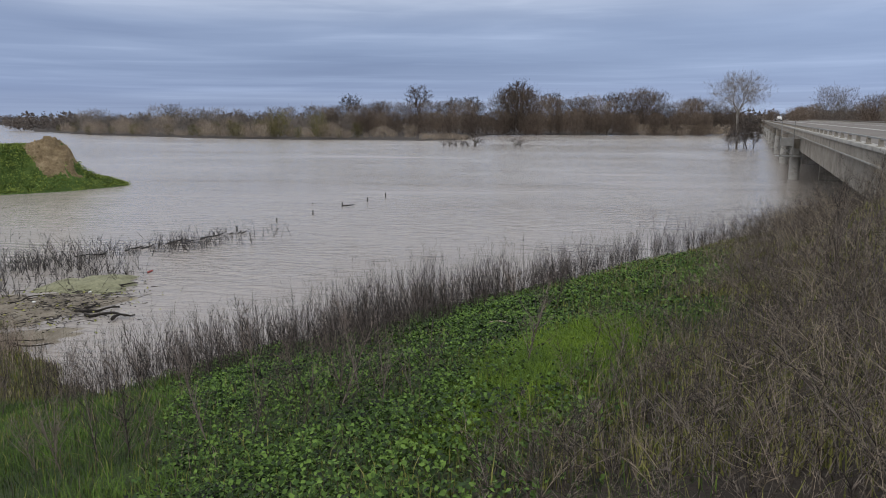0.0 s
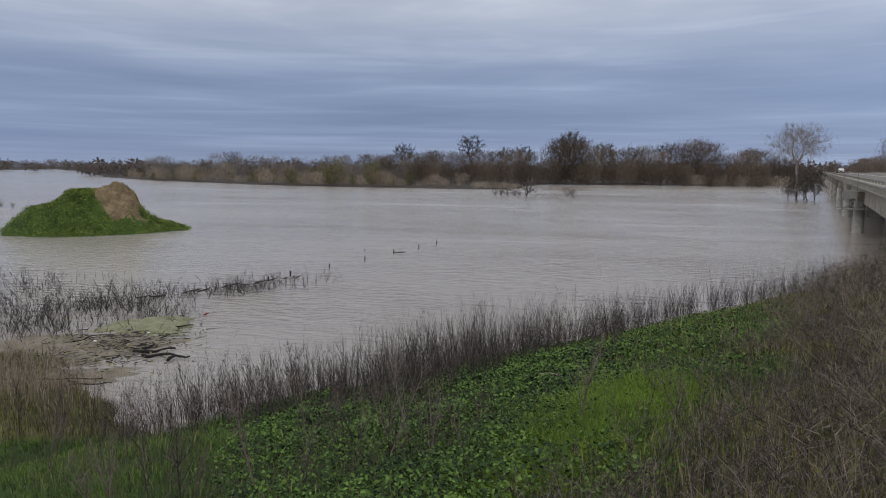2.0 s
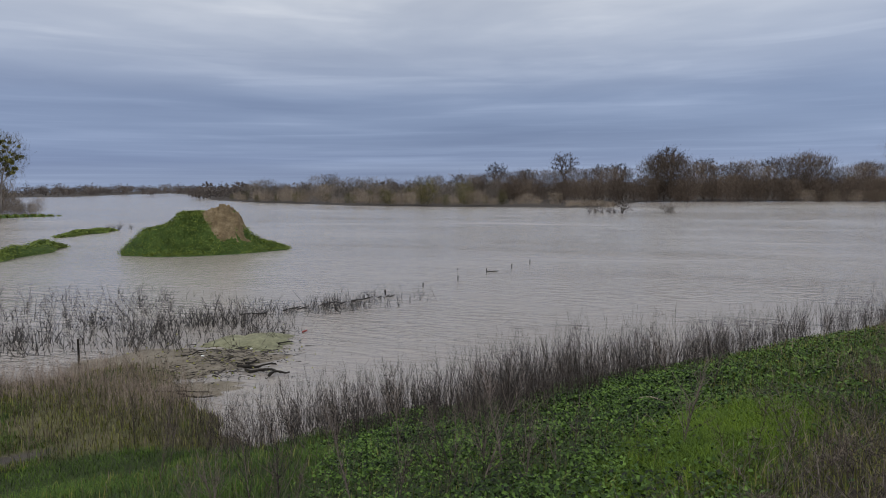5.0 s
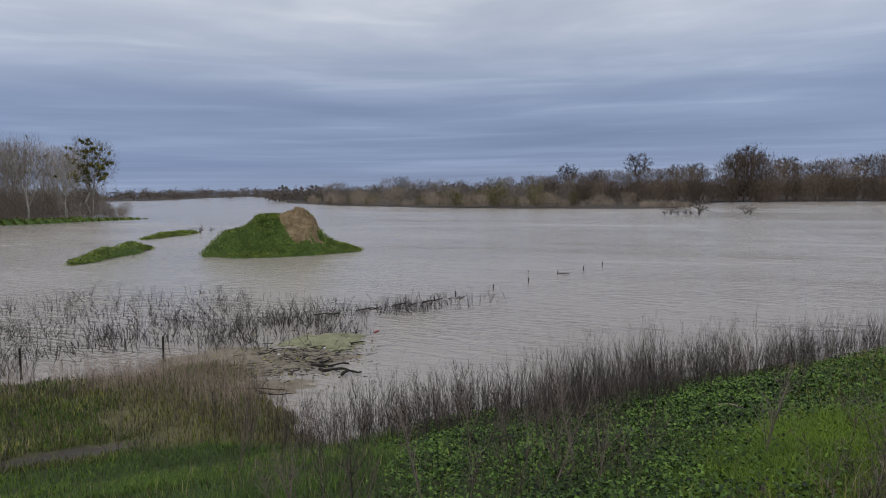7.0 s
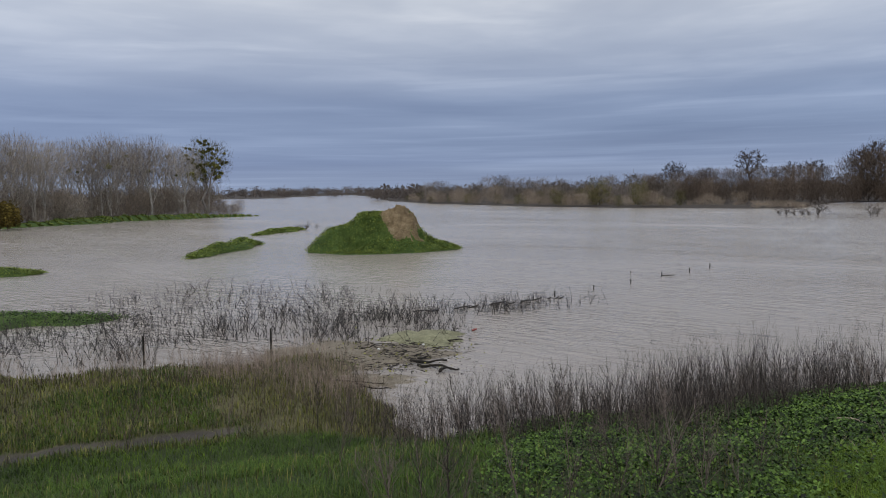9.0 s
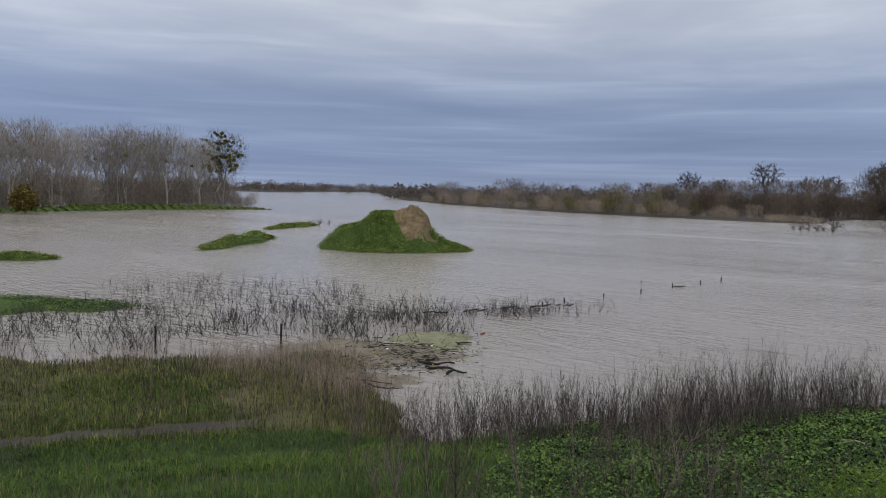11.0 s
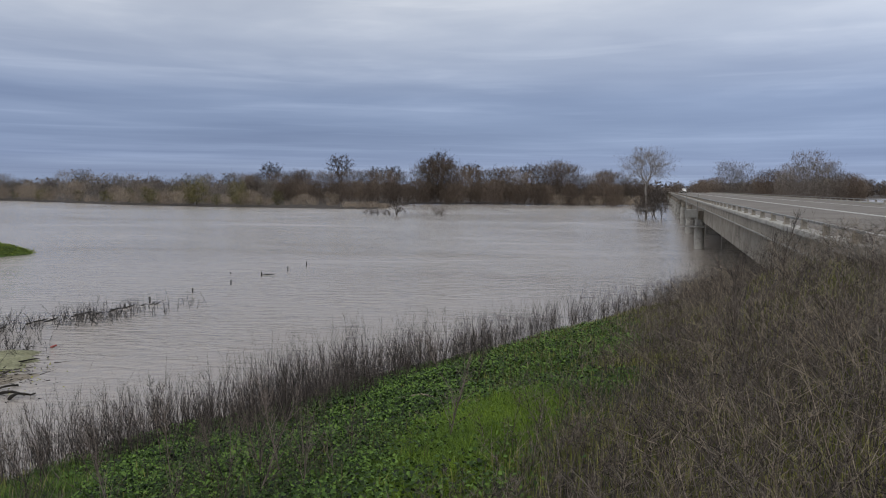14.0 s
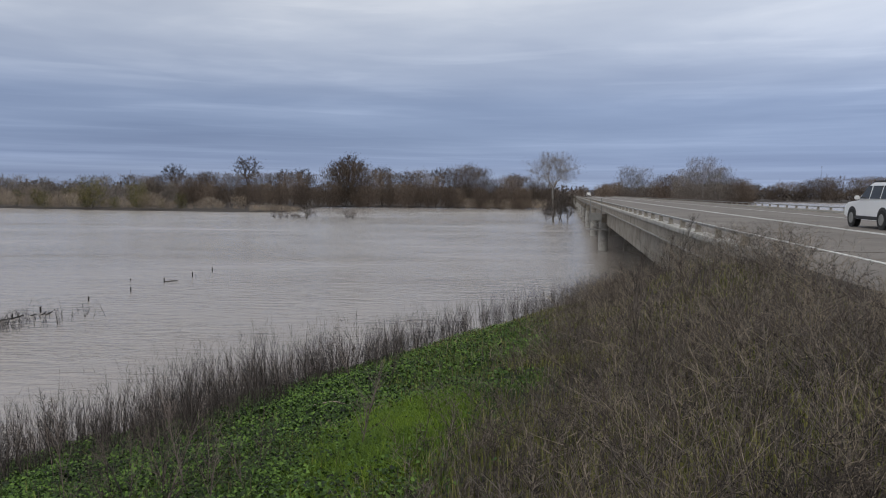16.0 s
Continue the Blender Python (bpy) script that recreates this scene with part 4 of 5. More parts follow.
def islet(spine, width, height, leaf, count, label):
    """A low overgrown strip of earth along a spine of plan points."""
    pts = np.array(spine, float)
    t = np.linspace(0, len(pts) - 1, 40)
    c = np.stack([np.interp(t, np.arange(len(pts)), pts[:, 0]), np.interp(t, np.arange(len(pts)), pts[:, 1])], 1)
    d = np.gradient(c, axis=0)
    d /= np.linalg.norm(d, axis=1, keepdims=True)
    nrm = np.stack([-d[:, 1], d[:, 0]], 1)
    u = np.linspace(-1, 1, 15)
    prof = np.sin(np.linspace(0, np.pi, 40)) ** 0.6
    wv = width * prof * (0.8 + 0.3 * np.sin(t * 5.0))
    P = c[:, None] + nrm[:, None] * (u[None, :, None] * wv[:, None, None])
    Z = height * (1 - u[None] ** 2) * prof[:, None] * (0.85 + 0.3 * wob(P[..., 0], P[..., 1], 0.9, 2)) - 0.06
    v = np.concatenate([P, Z[..., None]], -1).reshape(-1, 3)
    i, j = np.meshgrid(np.arange(39), np.arange(14), indexing="ij")
    f = np.stack([i * 15 + j, (i + 1) * 15 + j, (i + 1) * 15 + j + 1, i * 15 + j + 1], -1).reshape(-1, 4)
    top = tagged(new("islet"), label, "islet", "green islets")
    under(new("earth", mesh_np("earth", v, f, M["green_soil"], True)), top)
    count *= 3
    pk = v[rng.integers(0, len(v), count)] + rng.normal(0, 1, (count, 3)) * np.array([0.25, 0.25, 0.06]) * min(1.0, width)
    pk = pk[pk[:, 2] > 0]
    s = np.hypot(pk[:, 0], pk[:, 1]) / 80
    under(new("ground_cover", mesh_np("ground_cover", *small_leaves(pk + np.array([0, 0, 0.07]), rng.uniform(0.07, 0.18, len(pk)) * np.clip(s, 0.4, 2.4), 0.6), leaf)), top)


islet([(-54.6, 54.0), (-57.0, 60.5), (-60.5, 69.5), (-61.5, 73.0)], 1.9, 1.15, M["mound_leaf"], 3200, "long low green islet in the flood")
islet([(-74, 87), (-76, 94), (-77, 100), (-77.5, 104)], 2.2, 0.75, M["mound_leaf"], 2200, "small low green islet in the flood")
islet([(-62, 33), (-60, 37.5), (-57.2, 40)], 2.0, 0.7, M["mound_leaf"], 1800, "weedy green islet near the bank")
islet([(-47, 17.0), (-40.5, 20.6), (-36.0, 24.0), (-31.8, 26.6)], 3.6, 0.5, M["mallow_leaf"], 5200, "flooded patch of leafy green plants")
for pts in ([(-153, 82), (-154, 108), (-158, 128), (-152, 150), (-141, 167)],):
    islet([(x * 0.985, y * 0.985) for x, y in pts], 6.5, 1.5, M["mound_leaf"], 7500, "green grassy foreshore below the grey wood")

# ---- near bank: grasses, weeds and brush ----


def far_w(x, y):
    """Blades grow coarser with distance, where each stands for a tuft."""
    return np.clip(np.hypot(x, y) / 9.0, 1.0, 3.2)


def scatter(n, rmin, rmax, az0, az1):
    r = rng.uniform(rmin, rmax, n)
    a = np.radians(rng.uniform(az0, az1, n))
    return r * np.sin(a), r * np.cos(a)


def on_land(x, y):
    return np.stack([x, y, land(x, y)], 1)


def weeds(p, h, r, branches=7, twigs=3, lean=0.15, open_=0.35):
    """Dead annual weeds: a stem with rising side shoots and fine twigs, all thorns of three faces."""
    n = len(p)
    d = np.concatenate([rng.normal(0, lean, (n, 2)), np.ones((n, 1))], 1)
    tip = p + d * h[:, None]
    lots = [spikes(p, tip, r)]
    k = np.repeat(np.arange(n), branches)
    t = rng.uniform(0.15, 0.9, len(k))
    b0 = p[k] + (tip[k] - p[k]) * t[:, None]
    bd = d[k] * 0.75 + np.concatenate([rng.normal(0, open_, (len(k), 2)), rng.normal(0, 0.12, (len(k), 1))], 1)
    b1 = b0 + bd * (h[k] * (1.05 - t) * rng.uniform(0.35, 0.9, len(k)))[:, None]
    lots.append(spikes(b0, b1, r[k] * 0.62))
    if twigs:
        m = np.repeat(np.arange(len(k)), twigs)
        u = rng.uniform(0.25, 0.95, len(m))
        c0 = b0[m] + (b1[m] - b0[m]) * u[:, None]
        cd = bd[m] * 0.7 + rng.normal(0, open_ * 0.9, (len(m), 3))
        c1 = c0 + cd * (h[k][m] * rng.uniform(0.06, 0.2, len(m)))[:, None]
        lots.append(spikes(c0, c1, r[k][m] * 0.45))
    return joined(*lots)


def stuff(name, data, mat, label, category):
    tagged(new(name, mesh_np(name, *data, mat)), label, category, kind="stuff")


def keep(x, y, prob):
    m = rng.random(len(x)) < prob
    return x[m], y[m]


# tall dead weeds along the water's edge, in tufts of several stems
x, y = scatter(66000, 9.5, 62, -36, 28)
s = inland(x, y)
x, y = keep(x, y, 0.195 * sstep(-1.6, -0.3, s) * (1 - sstep(-1.0, 0.6, s - np.interp(np.degrees(np.arctan2(x, y)), [-36, -30, -24, -18, -11, -4, 1, 5.4, 7.5, 13.5, 20, 28], [-1.0, 0.4, 3.6, 5.4, 7.2, 7.4, 6.6, 5.6, 4.4, 2.8, 2.0, 2.0]))) * (0.66 + 0.4 * wob(x, y, 0.9, 9)))
tall = rng.uniform(0.9, 2.35, len(x)) * (0.9 + 0.3 * wob(x, y, 0.6, 12)) * (1 - 0.35 * sstep(2.5, 6.5, inland(x, y)))
k = np.repeat(np.arange(len(x)), 5)
x, y, h = x[k] + rng.normal(0, 0.1, len(k)), y[k] + rng.normal(0, 0.1, len(k)), tall[k] * rng.uniform(0.45, 1.15, len(k))
stuff("shore_weeds", weeds(on_land(x, y), h, rng.uniform(0.0028, 0.0054, len(x)), 6, 1, 0.17, 0.2), M["dry_stem"], "tall dead purple-brown weeds along the water's edge", "weeds")

# dense dead brush over the slope by the road
x, y = scatter(26000, 3.2, 46, 2, 64)
x, y = keep(x, y, 0.66 * (0.7 + 0.45 * wob(x, y, 1.3, 15)) * dryness(x, y) * sstep(0.3, 1.2, inland(x, y)) * (across(x, y) < 4.5 + 0.3 * wob(x, y, 2, 1)))
h = (rng.uniform(0.25, 0.7, len(x)) + 0.3 * sstep(-0.5, 1.0, across(x, y)) + 0.35 * sstep(10, 17, along(x, y)) * sstep(-0.3, 1.5, across(x, y))) * (0.9 + 0.3 * wob(x, y, 0.8, 14)) * sstep(1.5, 5, np.hypot(x, y))
cut = rng.random(len(x)) < 0.7 + 0.24 * (1 - sstep(-0.6, 1.4, across(x, y)))
stuff("dead_brush", weeds(on_land(x[cut], y[cut]), h[cut], rng.uniform(0.003, 0.0055, cut.sum()), 9, 3, 0.35, 0.55), M["brush_stem"], "dense tangle of dead grey-brown brush on the slope", "brush")
stuff("straw_weeds", weeds(on_land(x[~cut], y[~cut]), h[~cut] * 1.05, rng.uniform(0.003, 0.0048, (~cut).sum()), 7, 3, 0.42, 0.6), M["straw"], "pale straw-coloured dead weeds among the brush", "weeds")
# scattered dead bushes on the green slope, and stalks beside the road


def dead_weed(name, size, label, mat, lean, open_):
    """One dead weed: a tuft of stems, and its side shoots with twigs."""
    top = tagged(new(name), label, "weed")
    n = 1
    base, d = np.array([[0, 0, -0.03]]), np.array([[*rng.normal(0, lean, 2), 1.0]])
    tip = base + d * size
    under(new("stem", mesh_np("stem", *spikes(base, tip, np.full(n, 0.009)), mat)), top)
    k = np.repeat(np.arange(n), 26)
    t = rng.uniform(0.04, 0.92, len(k))[:, None]
    b0 = base[k] + (tip[k] - base[k]) * t
    b1 = b0 + (d[k] * 0.7 + rng.normal(0, open_, (len(k), 3))) * size * 0.75 * (1.05 - t)
    m = np.repeat(np.arange(len(k)), 4)
    u = rng.uniform(0.2, 0.95, len(m))[:, None]
    c0 = b0[m] + (b1[m] - b0[m]) * u
    c1 = c0 + (d[k][m] * 0.6 + rng.normal(0, open_, (len(m), 3))) * size * 0.13
    under(new("dry_crown", mesh_np("dry_crown", *joined(spikes(b0, b1, np.full(len(k), 0.004)), spikes(c0, c1, np.full(len(m), 0.0026))), mat)), top)
    return top


def strew(protos, x, y, group, low=0.7, high=1.25):
    for i in range(len(x)):
        m = place(float(x[i]), float(y[i]), None, float(rng.uniform(0, 360)), float(rng.uniform(low, high)))
        src = protos[i % len(protos)]
        tagged(src, group=group)
        if i < len(protos):
            src.matrix_basis = m
        else:
            copy_thing(src, m).matrix_basis = m


x, y = scatter(1500, 7, 20, -34, 10)
x, y = keep(x, y, 0.16 * (inland(x, y) > 2) * sstep(0.1, 0.6, wob(x, y, 0.55, 21)) * (1 - dryness(x, y)))
strew([dead_weed("dead_weed", 0.95, "dead brown weed with fine twigs on the green slope", M["dry_stem"], 0.3, 0.4) for _ in range(4)], x, y, "dead weeds on the slope")
x, y = scatter(700, 9, 26, 26, 60)
x, y = keep(x, y, 0.13 * (across(x, y) < 3.8) * (across(x, y) > 0.8))
strew([dead_weed("road_stalk", 1.25, "tall dead stalk standing beside the road", M["brush_stem"], 0.12, 0.22) for _ in range(3)], x, y, "stalks beside the road")


# taller stalks standing singly on the bank
tall = [dead_weed("tall_stalk", 1.5, "tall dark dead stalk standing in the grass", M["dry_stem"], 0.2, 0.22) for _ in range(3)]
spots = np.array([(-14.3, 11.2), (-13.9, 11.5), (-12.7, 13.6), (-11.1, 14.9), (-10.7, 14.7), (-4.5, 13.0), (-2.4, 8.6), (-5.4, 12.2), (-7.4, 12.6), (-3.3, 11.4), (-6.6, 9.6), (-8.8, 13.2)])
strew(tall, spots[:, 0], spots[:, 1], "tall stalks on the bank", 0.7, 1.15)


def fallen_branch(x0, y0, x1, y1):
    """A dead branch lying on the slope, with its side twigs."""
    top = tagged(new("fallen_branch"), "pale dead branch lying on the green slope", "branch")
    t = np.linspace(0, 1, 9)
    p = on_land(x0 + (x1 - x0) * t + 0.06 * np.sin(t * 7), y0 + (y1 - y0) * t)
    p[:, 2] += 0.16 + 0.1 * np.sin(t * 5)
    under(new("stem", mesh_np("stem", *pipe(p, np.linspace(0.018, 0.006, 9), 6), M["straw"], True)), top)
    i = rng.integers(1, 9, 26)
    d = (p[8] - p[0]) * 0.16 + rng.normal(0, 0.2, (26, 3)) * np.array([1, 1, 0.5])
    under(new("twigs", mesh_np("twigs", *spikes(p[i], p[i] + d, np.full(26, 0.006)), M["straw"])), top)


fallen_branch(0.5, 12.9, 1.7, 11.1)


# broad green leaves
def bright_patch(x, y):
    return 1 - sstep(0.35, 1.3, np.hypot((across(x, y) + 2.0) / 1.25, (along(x, y) - 8.3) / 2.8) + 0.25 * wob(x, y, 1.2, 35))


def mallow_share(x, y):
    az = np.degrees(np.arctan2(x, y))
    return (1 - 0.95 * bright_patch(x, y)) * sstep(-24, -15, az + 4 * wob(x, y, 0.5, 31)) * (1 - 0.8 * sstep(7, 12, az + 5 * wob(x, y, 0.6, 32)))


x, y = scatter(62000, 3.4, 30, -36, 22)
x, y = keep(x, y, mallow_share(x, y) * (1 - 0.95 * dryness(x, y)) * sstep(0.8, 2.0, inland(x, y)) * (0.42 + 0.58 * sstep(-0.45, 0.25, wob(x, y, 1.3, 33))) * (0.5 + 0.5 * sstep(5, 12, np.hypot(x, y))))
k = np.repeat(np.arange(len(x)), 9)
lift = (0.04 + 0.2 * rng.random(len(x)) * (1 + 0.6 * wob(x, y, 1.7, 34)))[k] * rng.uniform(0.5, 1.1, len(k))
spread = 0.06 * np.clip(far_w(x, y), 1, 1.6)[k]
x, y = x[k] + rng.normal(0, 1, len(k)) * spread, y[k] + rng.normal(0, 1, len(k)) * spread
p = on_land(x, y) + np.stack([0 * x, 0 * x, lift], 1)
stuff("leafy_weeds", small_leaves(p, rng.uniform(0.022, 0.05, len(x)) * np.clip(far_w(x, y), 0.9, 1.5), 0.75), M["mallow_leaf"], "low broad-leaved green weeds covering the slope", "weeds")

# bright grass
x, y = scatter(500000, 3.2, 32, -66, 24)
x, y = keep(x, y, (1 - 0.86 * mallow_share(x, y)) * (1 - 0.93 * dryness(x, y)) * np.maximum(np.maximum(np.where(np.degrees(np.arctan2(x, y)) < -30, sstep(-0.6, -0.2, inland(x, y)), sstep(1.6, 3.4, inland(x, y))), bright_patch(x, y)), 0.95 * sstep(0.6, 2.4, berm_in(x, y)) * sstep(-0.35, 0.15, wob(x, y, 0.6, 44) + 0.25 * sstep(4, 7, berm_in(x, y)))) * (1 - path_mask(x, y)) * (0.6 + 0.4 * wob(x, y, 1.1, 41)))
stuff("green_grass", blades(on_land(x, y), rng.uniform(0.06, 0.19, len(x)) * (1 + 0.4 * wob(x, y, 1.4, 46)), rng.uniform(0.0035, 0.007, len(x)) * far_w(x, y), 0.95), M["grass_blade"], "lush bright green grass on the embankment", "grass")
x, y = scatter(150000, 4.5, 14, -12, 20)
x, y = keep(x, y, bright_patch(x, y) * (1 - 0.9 * dryness(x, y)))
x2, y2 = scatter(60000, 12, 30, -64, -38)
x2, y2 = keep(x2, y2, 0.3 * sstep(2.5, 5.0, berm_in(x2, y2)) * sstep(-0.1, 0.35, wob(x2, y2, 0.6, 44)) * (1 - path_mask(x2, y2)))
x, y = np.concatenate([x, x2]), np.concatenate([y, y2])
stuff("bright_grass", blades(on_land(x, y), rng.uniform(0.05, 0.16, len(x)) * np.clip(far_w(x, y), 1, 1.3), rng.uniform(0.004, 0.008, len(x)) * np.clip(far_w(x, y), 1, 2), 0.9), M["bright_grass"], "patches of short vivid green grass on the bank", "grass")
# the same slope behind and beside the camera
a = rng.uniform(0, 2 * np.pi, 60000)
r = rng.uniform(0.7, 40, 60000)
x, y = r * np.sin(a), r * np.cos(a)
x, y = keep(x, y, (inland(x, y) > 1) * (across(x, y) < 3.6) * ((y < 4) | (r < 4.2)))
stuff("rough_grass", blades(on_land(x, y), rng.uniform(0.06, 0.24, len(x)), rng.uniform(0.005, 0.010, len(x)) * far_w(x, y), 0.7), M["olive_grass"], "rough olive grass on the embankment's shoulder", "grass")
# olive and straw grass: on the berm, and thinly everywhere
x, y = scatter(330000, 4, 36, -66, 60)
b = sstep(0.0, 0.5, berm_in(x, y)) * (inland(x, y) < -0.4)
x, y = keep(x, y, np.clip(1.0 * b * (0.65 + 0.35 * wob(x, y, 0.8, 51)) + (0.10 + 0.10 * sstep(7, 12, np.degrees(np.arctan2(x, y)))) * (inland(x, y) > 1.2) * (1 - bright_patch(x, y)) + 0.36 * dryness(x, y) * sstep(-0.5, 0.3, wob(x, y, 0.9, 54)) * (across(x, y) < 3.7), 0, 1) * (1 - path_mask(x, y)))
half = rng.random(len(x)) < 0.6 + 0.3 * wob(x, y, 0.7, 52)
stuff("olive_grass", blades(on_land(x[half], y[half]), rng.uniform(0.08, 0.28, half.sum()), rng.uniform(0.006, 0.012, half.sum()) * far_w(x[half], y[half]), 0.4), M["olive_grass"], "olive-green mixed grass on the low bank", "grass")
stuff("straw_grass", blades(on_land(x[~half], y[~half]), rng.uniform(0.08, 0.36, (~half).sum()), rng.uniform(0.004, 0.008, (~half).sum()) * far_w(x[~half], y[~half]), 0.35), M["straw"], "dead straw-coloured grass on the low bank", "grass")
x, y = scatter(7000, 14, 34, -64, -26)
x, y = keep(x, y, 0.5 * sstep(-0.8, 0.2, berm_in(x, y)) * (inland(x, y) < -2.2) * (0.35 + 0.65 * wob(x, y, 0.5, 53)) * (1 - 0.8 * sstep(2, 5, berm_in(x, y))))
stuff("bank_weeds", weeds(on_land(x, y), rng.uniform(0.4, 1.1, len(x)), rng.uniform(0.005, 0.008, len(x)), 6, 3, 0.2, 0.3), M["straw"], "dead buff weeds on the low bank", "weeds")

x, y = scatter(20000, 15, 32, -62, -24)
e = np.minimum(np.hypot((x + 16.2) / 4.2, (y - 19.6) / 2.6), np.hypot((x + 13.4) / 1.9, (y - 18.6) / 1.8))
x, y = keep(x, y, 0.5 * np.maximum((1 - sstep(0.6, 1.1, e)), 0.22 * sstep(-0.5, 0.5, berm_in(x, y)) * (1 - sstep(1.5, 4, berm_in(x, y)))) * (inland(x, y) < -2.0))
p = on_land(x, y)
p[:, 2] = np.maximum(p[:, 2], -0.1)
stuff("buff_weeds", weeds(p, rng.uniform(0.35, 1.1, len(x)), rng.uniform(0.004, 0.007, len(x)), 5, 2, 0.14, 0.22), M["buff_stem"], "pale buff dead weeds at the drift line", "weeds")

# dark stems standing in the shallows
def shallows(x, y):
    """A belt of drowned stems from the low bank out along the drowned fence."""
    e = np.hypot((x + 20) / 7.5, (y - 29.5) / 5.5)
    belt = np.abs((y - 30) - 1.0 * (x + 20)) / 1.414
    run = sstep(-24, -20, x) * (1 - sstep(-14, -8, x)) * (1 - sstep(0.6, 2.4, belt))
    left = sstep(0.0, 1.0, -berm_in(x, y)) * (1 - sstep(9, 15, -berm_in(x, y))) * (x < -22) * 0.45
    far = 0.22 * (1 - sstep(0.6, 1.1, np.hypot((x + 28) / 13, (y - 33) / 8)))
    return np.maximum(np.maximum(np.maximum(0.8 * (1 - sstep(0.5, 1.05, e)), run), left), far) * (0.2 + 0.8 * sstep(-0.3, 0.4, wob(x, y, 1.1, 61)))


x, y = scatter(130000, 22, 62, -68, -8)
x, y = keep(x, y, 0.27 * shallows(x, y) * (berm_in(x, y) < 0.3))
p = np.stack([x, y, np.full(len(x), -0.25)], 1)
stuff("drowned_stems", weeds(p, rng.uniform(0.5, 1.35, len(x)), rng.uniform(0.010, 0.019, len(x)), 4, 1, 0.32, 0.3), M["wet_stem"], "dark dead stems standing in the flood water", "stems")

# ---- drift, fence and drowned posts ----


def drift():
    """The raft of scum and rubbish caught against the stems, with black sodden logs."""
    g = np.random.default_rng(5)
    n, k = 26, 60
    T, A = np.meshgrid(np.linspace(0, 1, n), np.linspace(0, 2 * np.pi, k, endpoint=False), indexing="ij")
    for cx, cy, rx, ry, turn, hgt, label, mat in ((-14.3, 28.0, 1.9, 1.7, 0.3, 0.3, "yellow-green raft of scum caught in the stems", "mud_mat"), (-14.3, 25.2, 1.9, 1.7, 0.9, 0.09, "brown raft of mud and rubbish on the water", "drift_mud"), (-16.0, 23.4, 4.6, 3.0, 0.75, 0.12, "wide flat raft of buff scum and mud", "drift_mud"), (-12.9, 20.9, 1.9, 1.1, 0.3, 0.09, "thin raft of floating straw near the bank", "drift_mud")):
        rr = 1 + 0.16 * np.sin(3 * A + cx) + 0.1 * np.sin(7 * A + cy) + 0.06 * np.sin(13 * A)
        ex, ey = rx * rr * T * np.cos(A), ry * rr * T * np.sin(A)
        c, s = math.cos(turn), math.sin(turn)
        X, Y = cx + c * ex - s * ey, cy + s * ex + c * ey
        Z = hgt * (1 - T ** 2.5) - 0.03 + 0.05 * (1 + 2 * hgt) * wob(X, Y, 2.6, 3) * (1 - T ** 2) + 0.25 * hgt * wob(X, Y, 4.2, 6) * (1 - T ** 2) + 0.035 * wob(X, Y, 6.5, 4) * (1 - T ** 3)
        v = np.stack([X, Y, Z], -1).reshape(-1, 3)
        i, j = np.meshgrid(np.arange(n - 1), np.arange(k), indexing="ij")
        f = np.stack([i * k + j, (i + 1) * k + j, (i + 1) * k + (j + 1) % k, i * k + (j + 1) % k], -1).reshape(-1, 4)
        tagged(new("drift_raft", mesh_np("drift_raft", v, f, M[mat], True)), label, "drift raft", "drift rafts")

    def log(name, pts, r, label, mat="wet_wood"):
        v, f = pipe(pts, np.linspace(r, r * 0.4, len(pts)) * (0.5 + 0.35 * g.random(len(pts))))
        ob = new(name, mesh_np(name, v, f, M[mat], True))
        tagged(ob, label, "log", "drift logs")

    for i, (x, y, a, ln, r) in enumerate(((-12.1, 23.9, 20, 1.4, 0.10), (-11.5, 23.3, -8, 1.5, 0.10), (-10.9, 23.1, 52, 0.8, 0.09), (-12.6, 24.4, 100, 0.9, 0.07), (-12.9, 27.6, 35, 1.2, 0.07), (-13.3, 20.3, 12, 2.4, 0.05), (-12.2, 20.0, -5, 1.4, 0.05), (-15.5, 25.4, 60, 1.2, 0.06))):
        t = np.linspace(-0.5, 0.5, 7)
        dx, dy = math.cos(radians(a)), math.sin(radians(a))
        bend = 0.10 * np.sin(t * 6 + i) + g.normal(0, 0.035, 7)
        log("drift_log", np.stack([x + dx * ln * t - dy * bend, y + dy * ln * t + dx * bend, 0.03 + 0.10 * np.abs(np.sin(t * 3 + i))], 1), r, "black waterlogged log lying in the drift")
    # small scraps of straw, leaves and pale rubbish on the rafts
    m = 1500
    q = np.stack([g.normal(-14.0, 1.2, m), g.normal(24.6, 1.9, m), g.uniform(0.0, 0.12, m)], 1)
    e = q + g.normal(0, 0.22, (m, 3)) * np.array([1, 1, 0.15])
    stuff("drift_scraps", ribbons(q, e, g.uniform(0.008, 0.03, m)), M["wet_stem"], "dark scraps of stalk floating in the drift", "drift")
    q = np.stack([g.normal(-14.6, 1.8, 420), g.normal(24.0, 2.2, 420), g.uniform(0.02, 0.1, 420)], 1)
    stuff("drift_leaves", leaves(q, g.uniform(0.03, 0.10, 420), 0.5), M["olive_grass"], "olive leaves and weed floating in the drift", "drift")
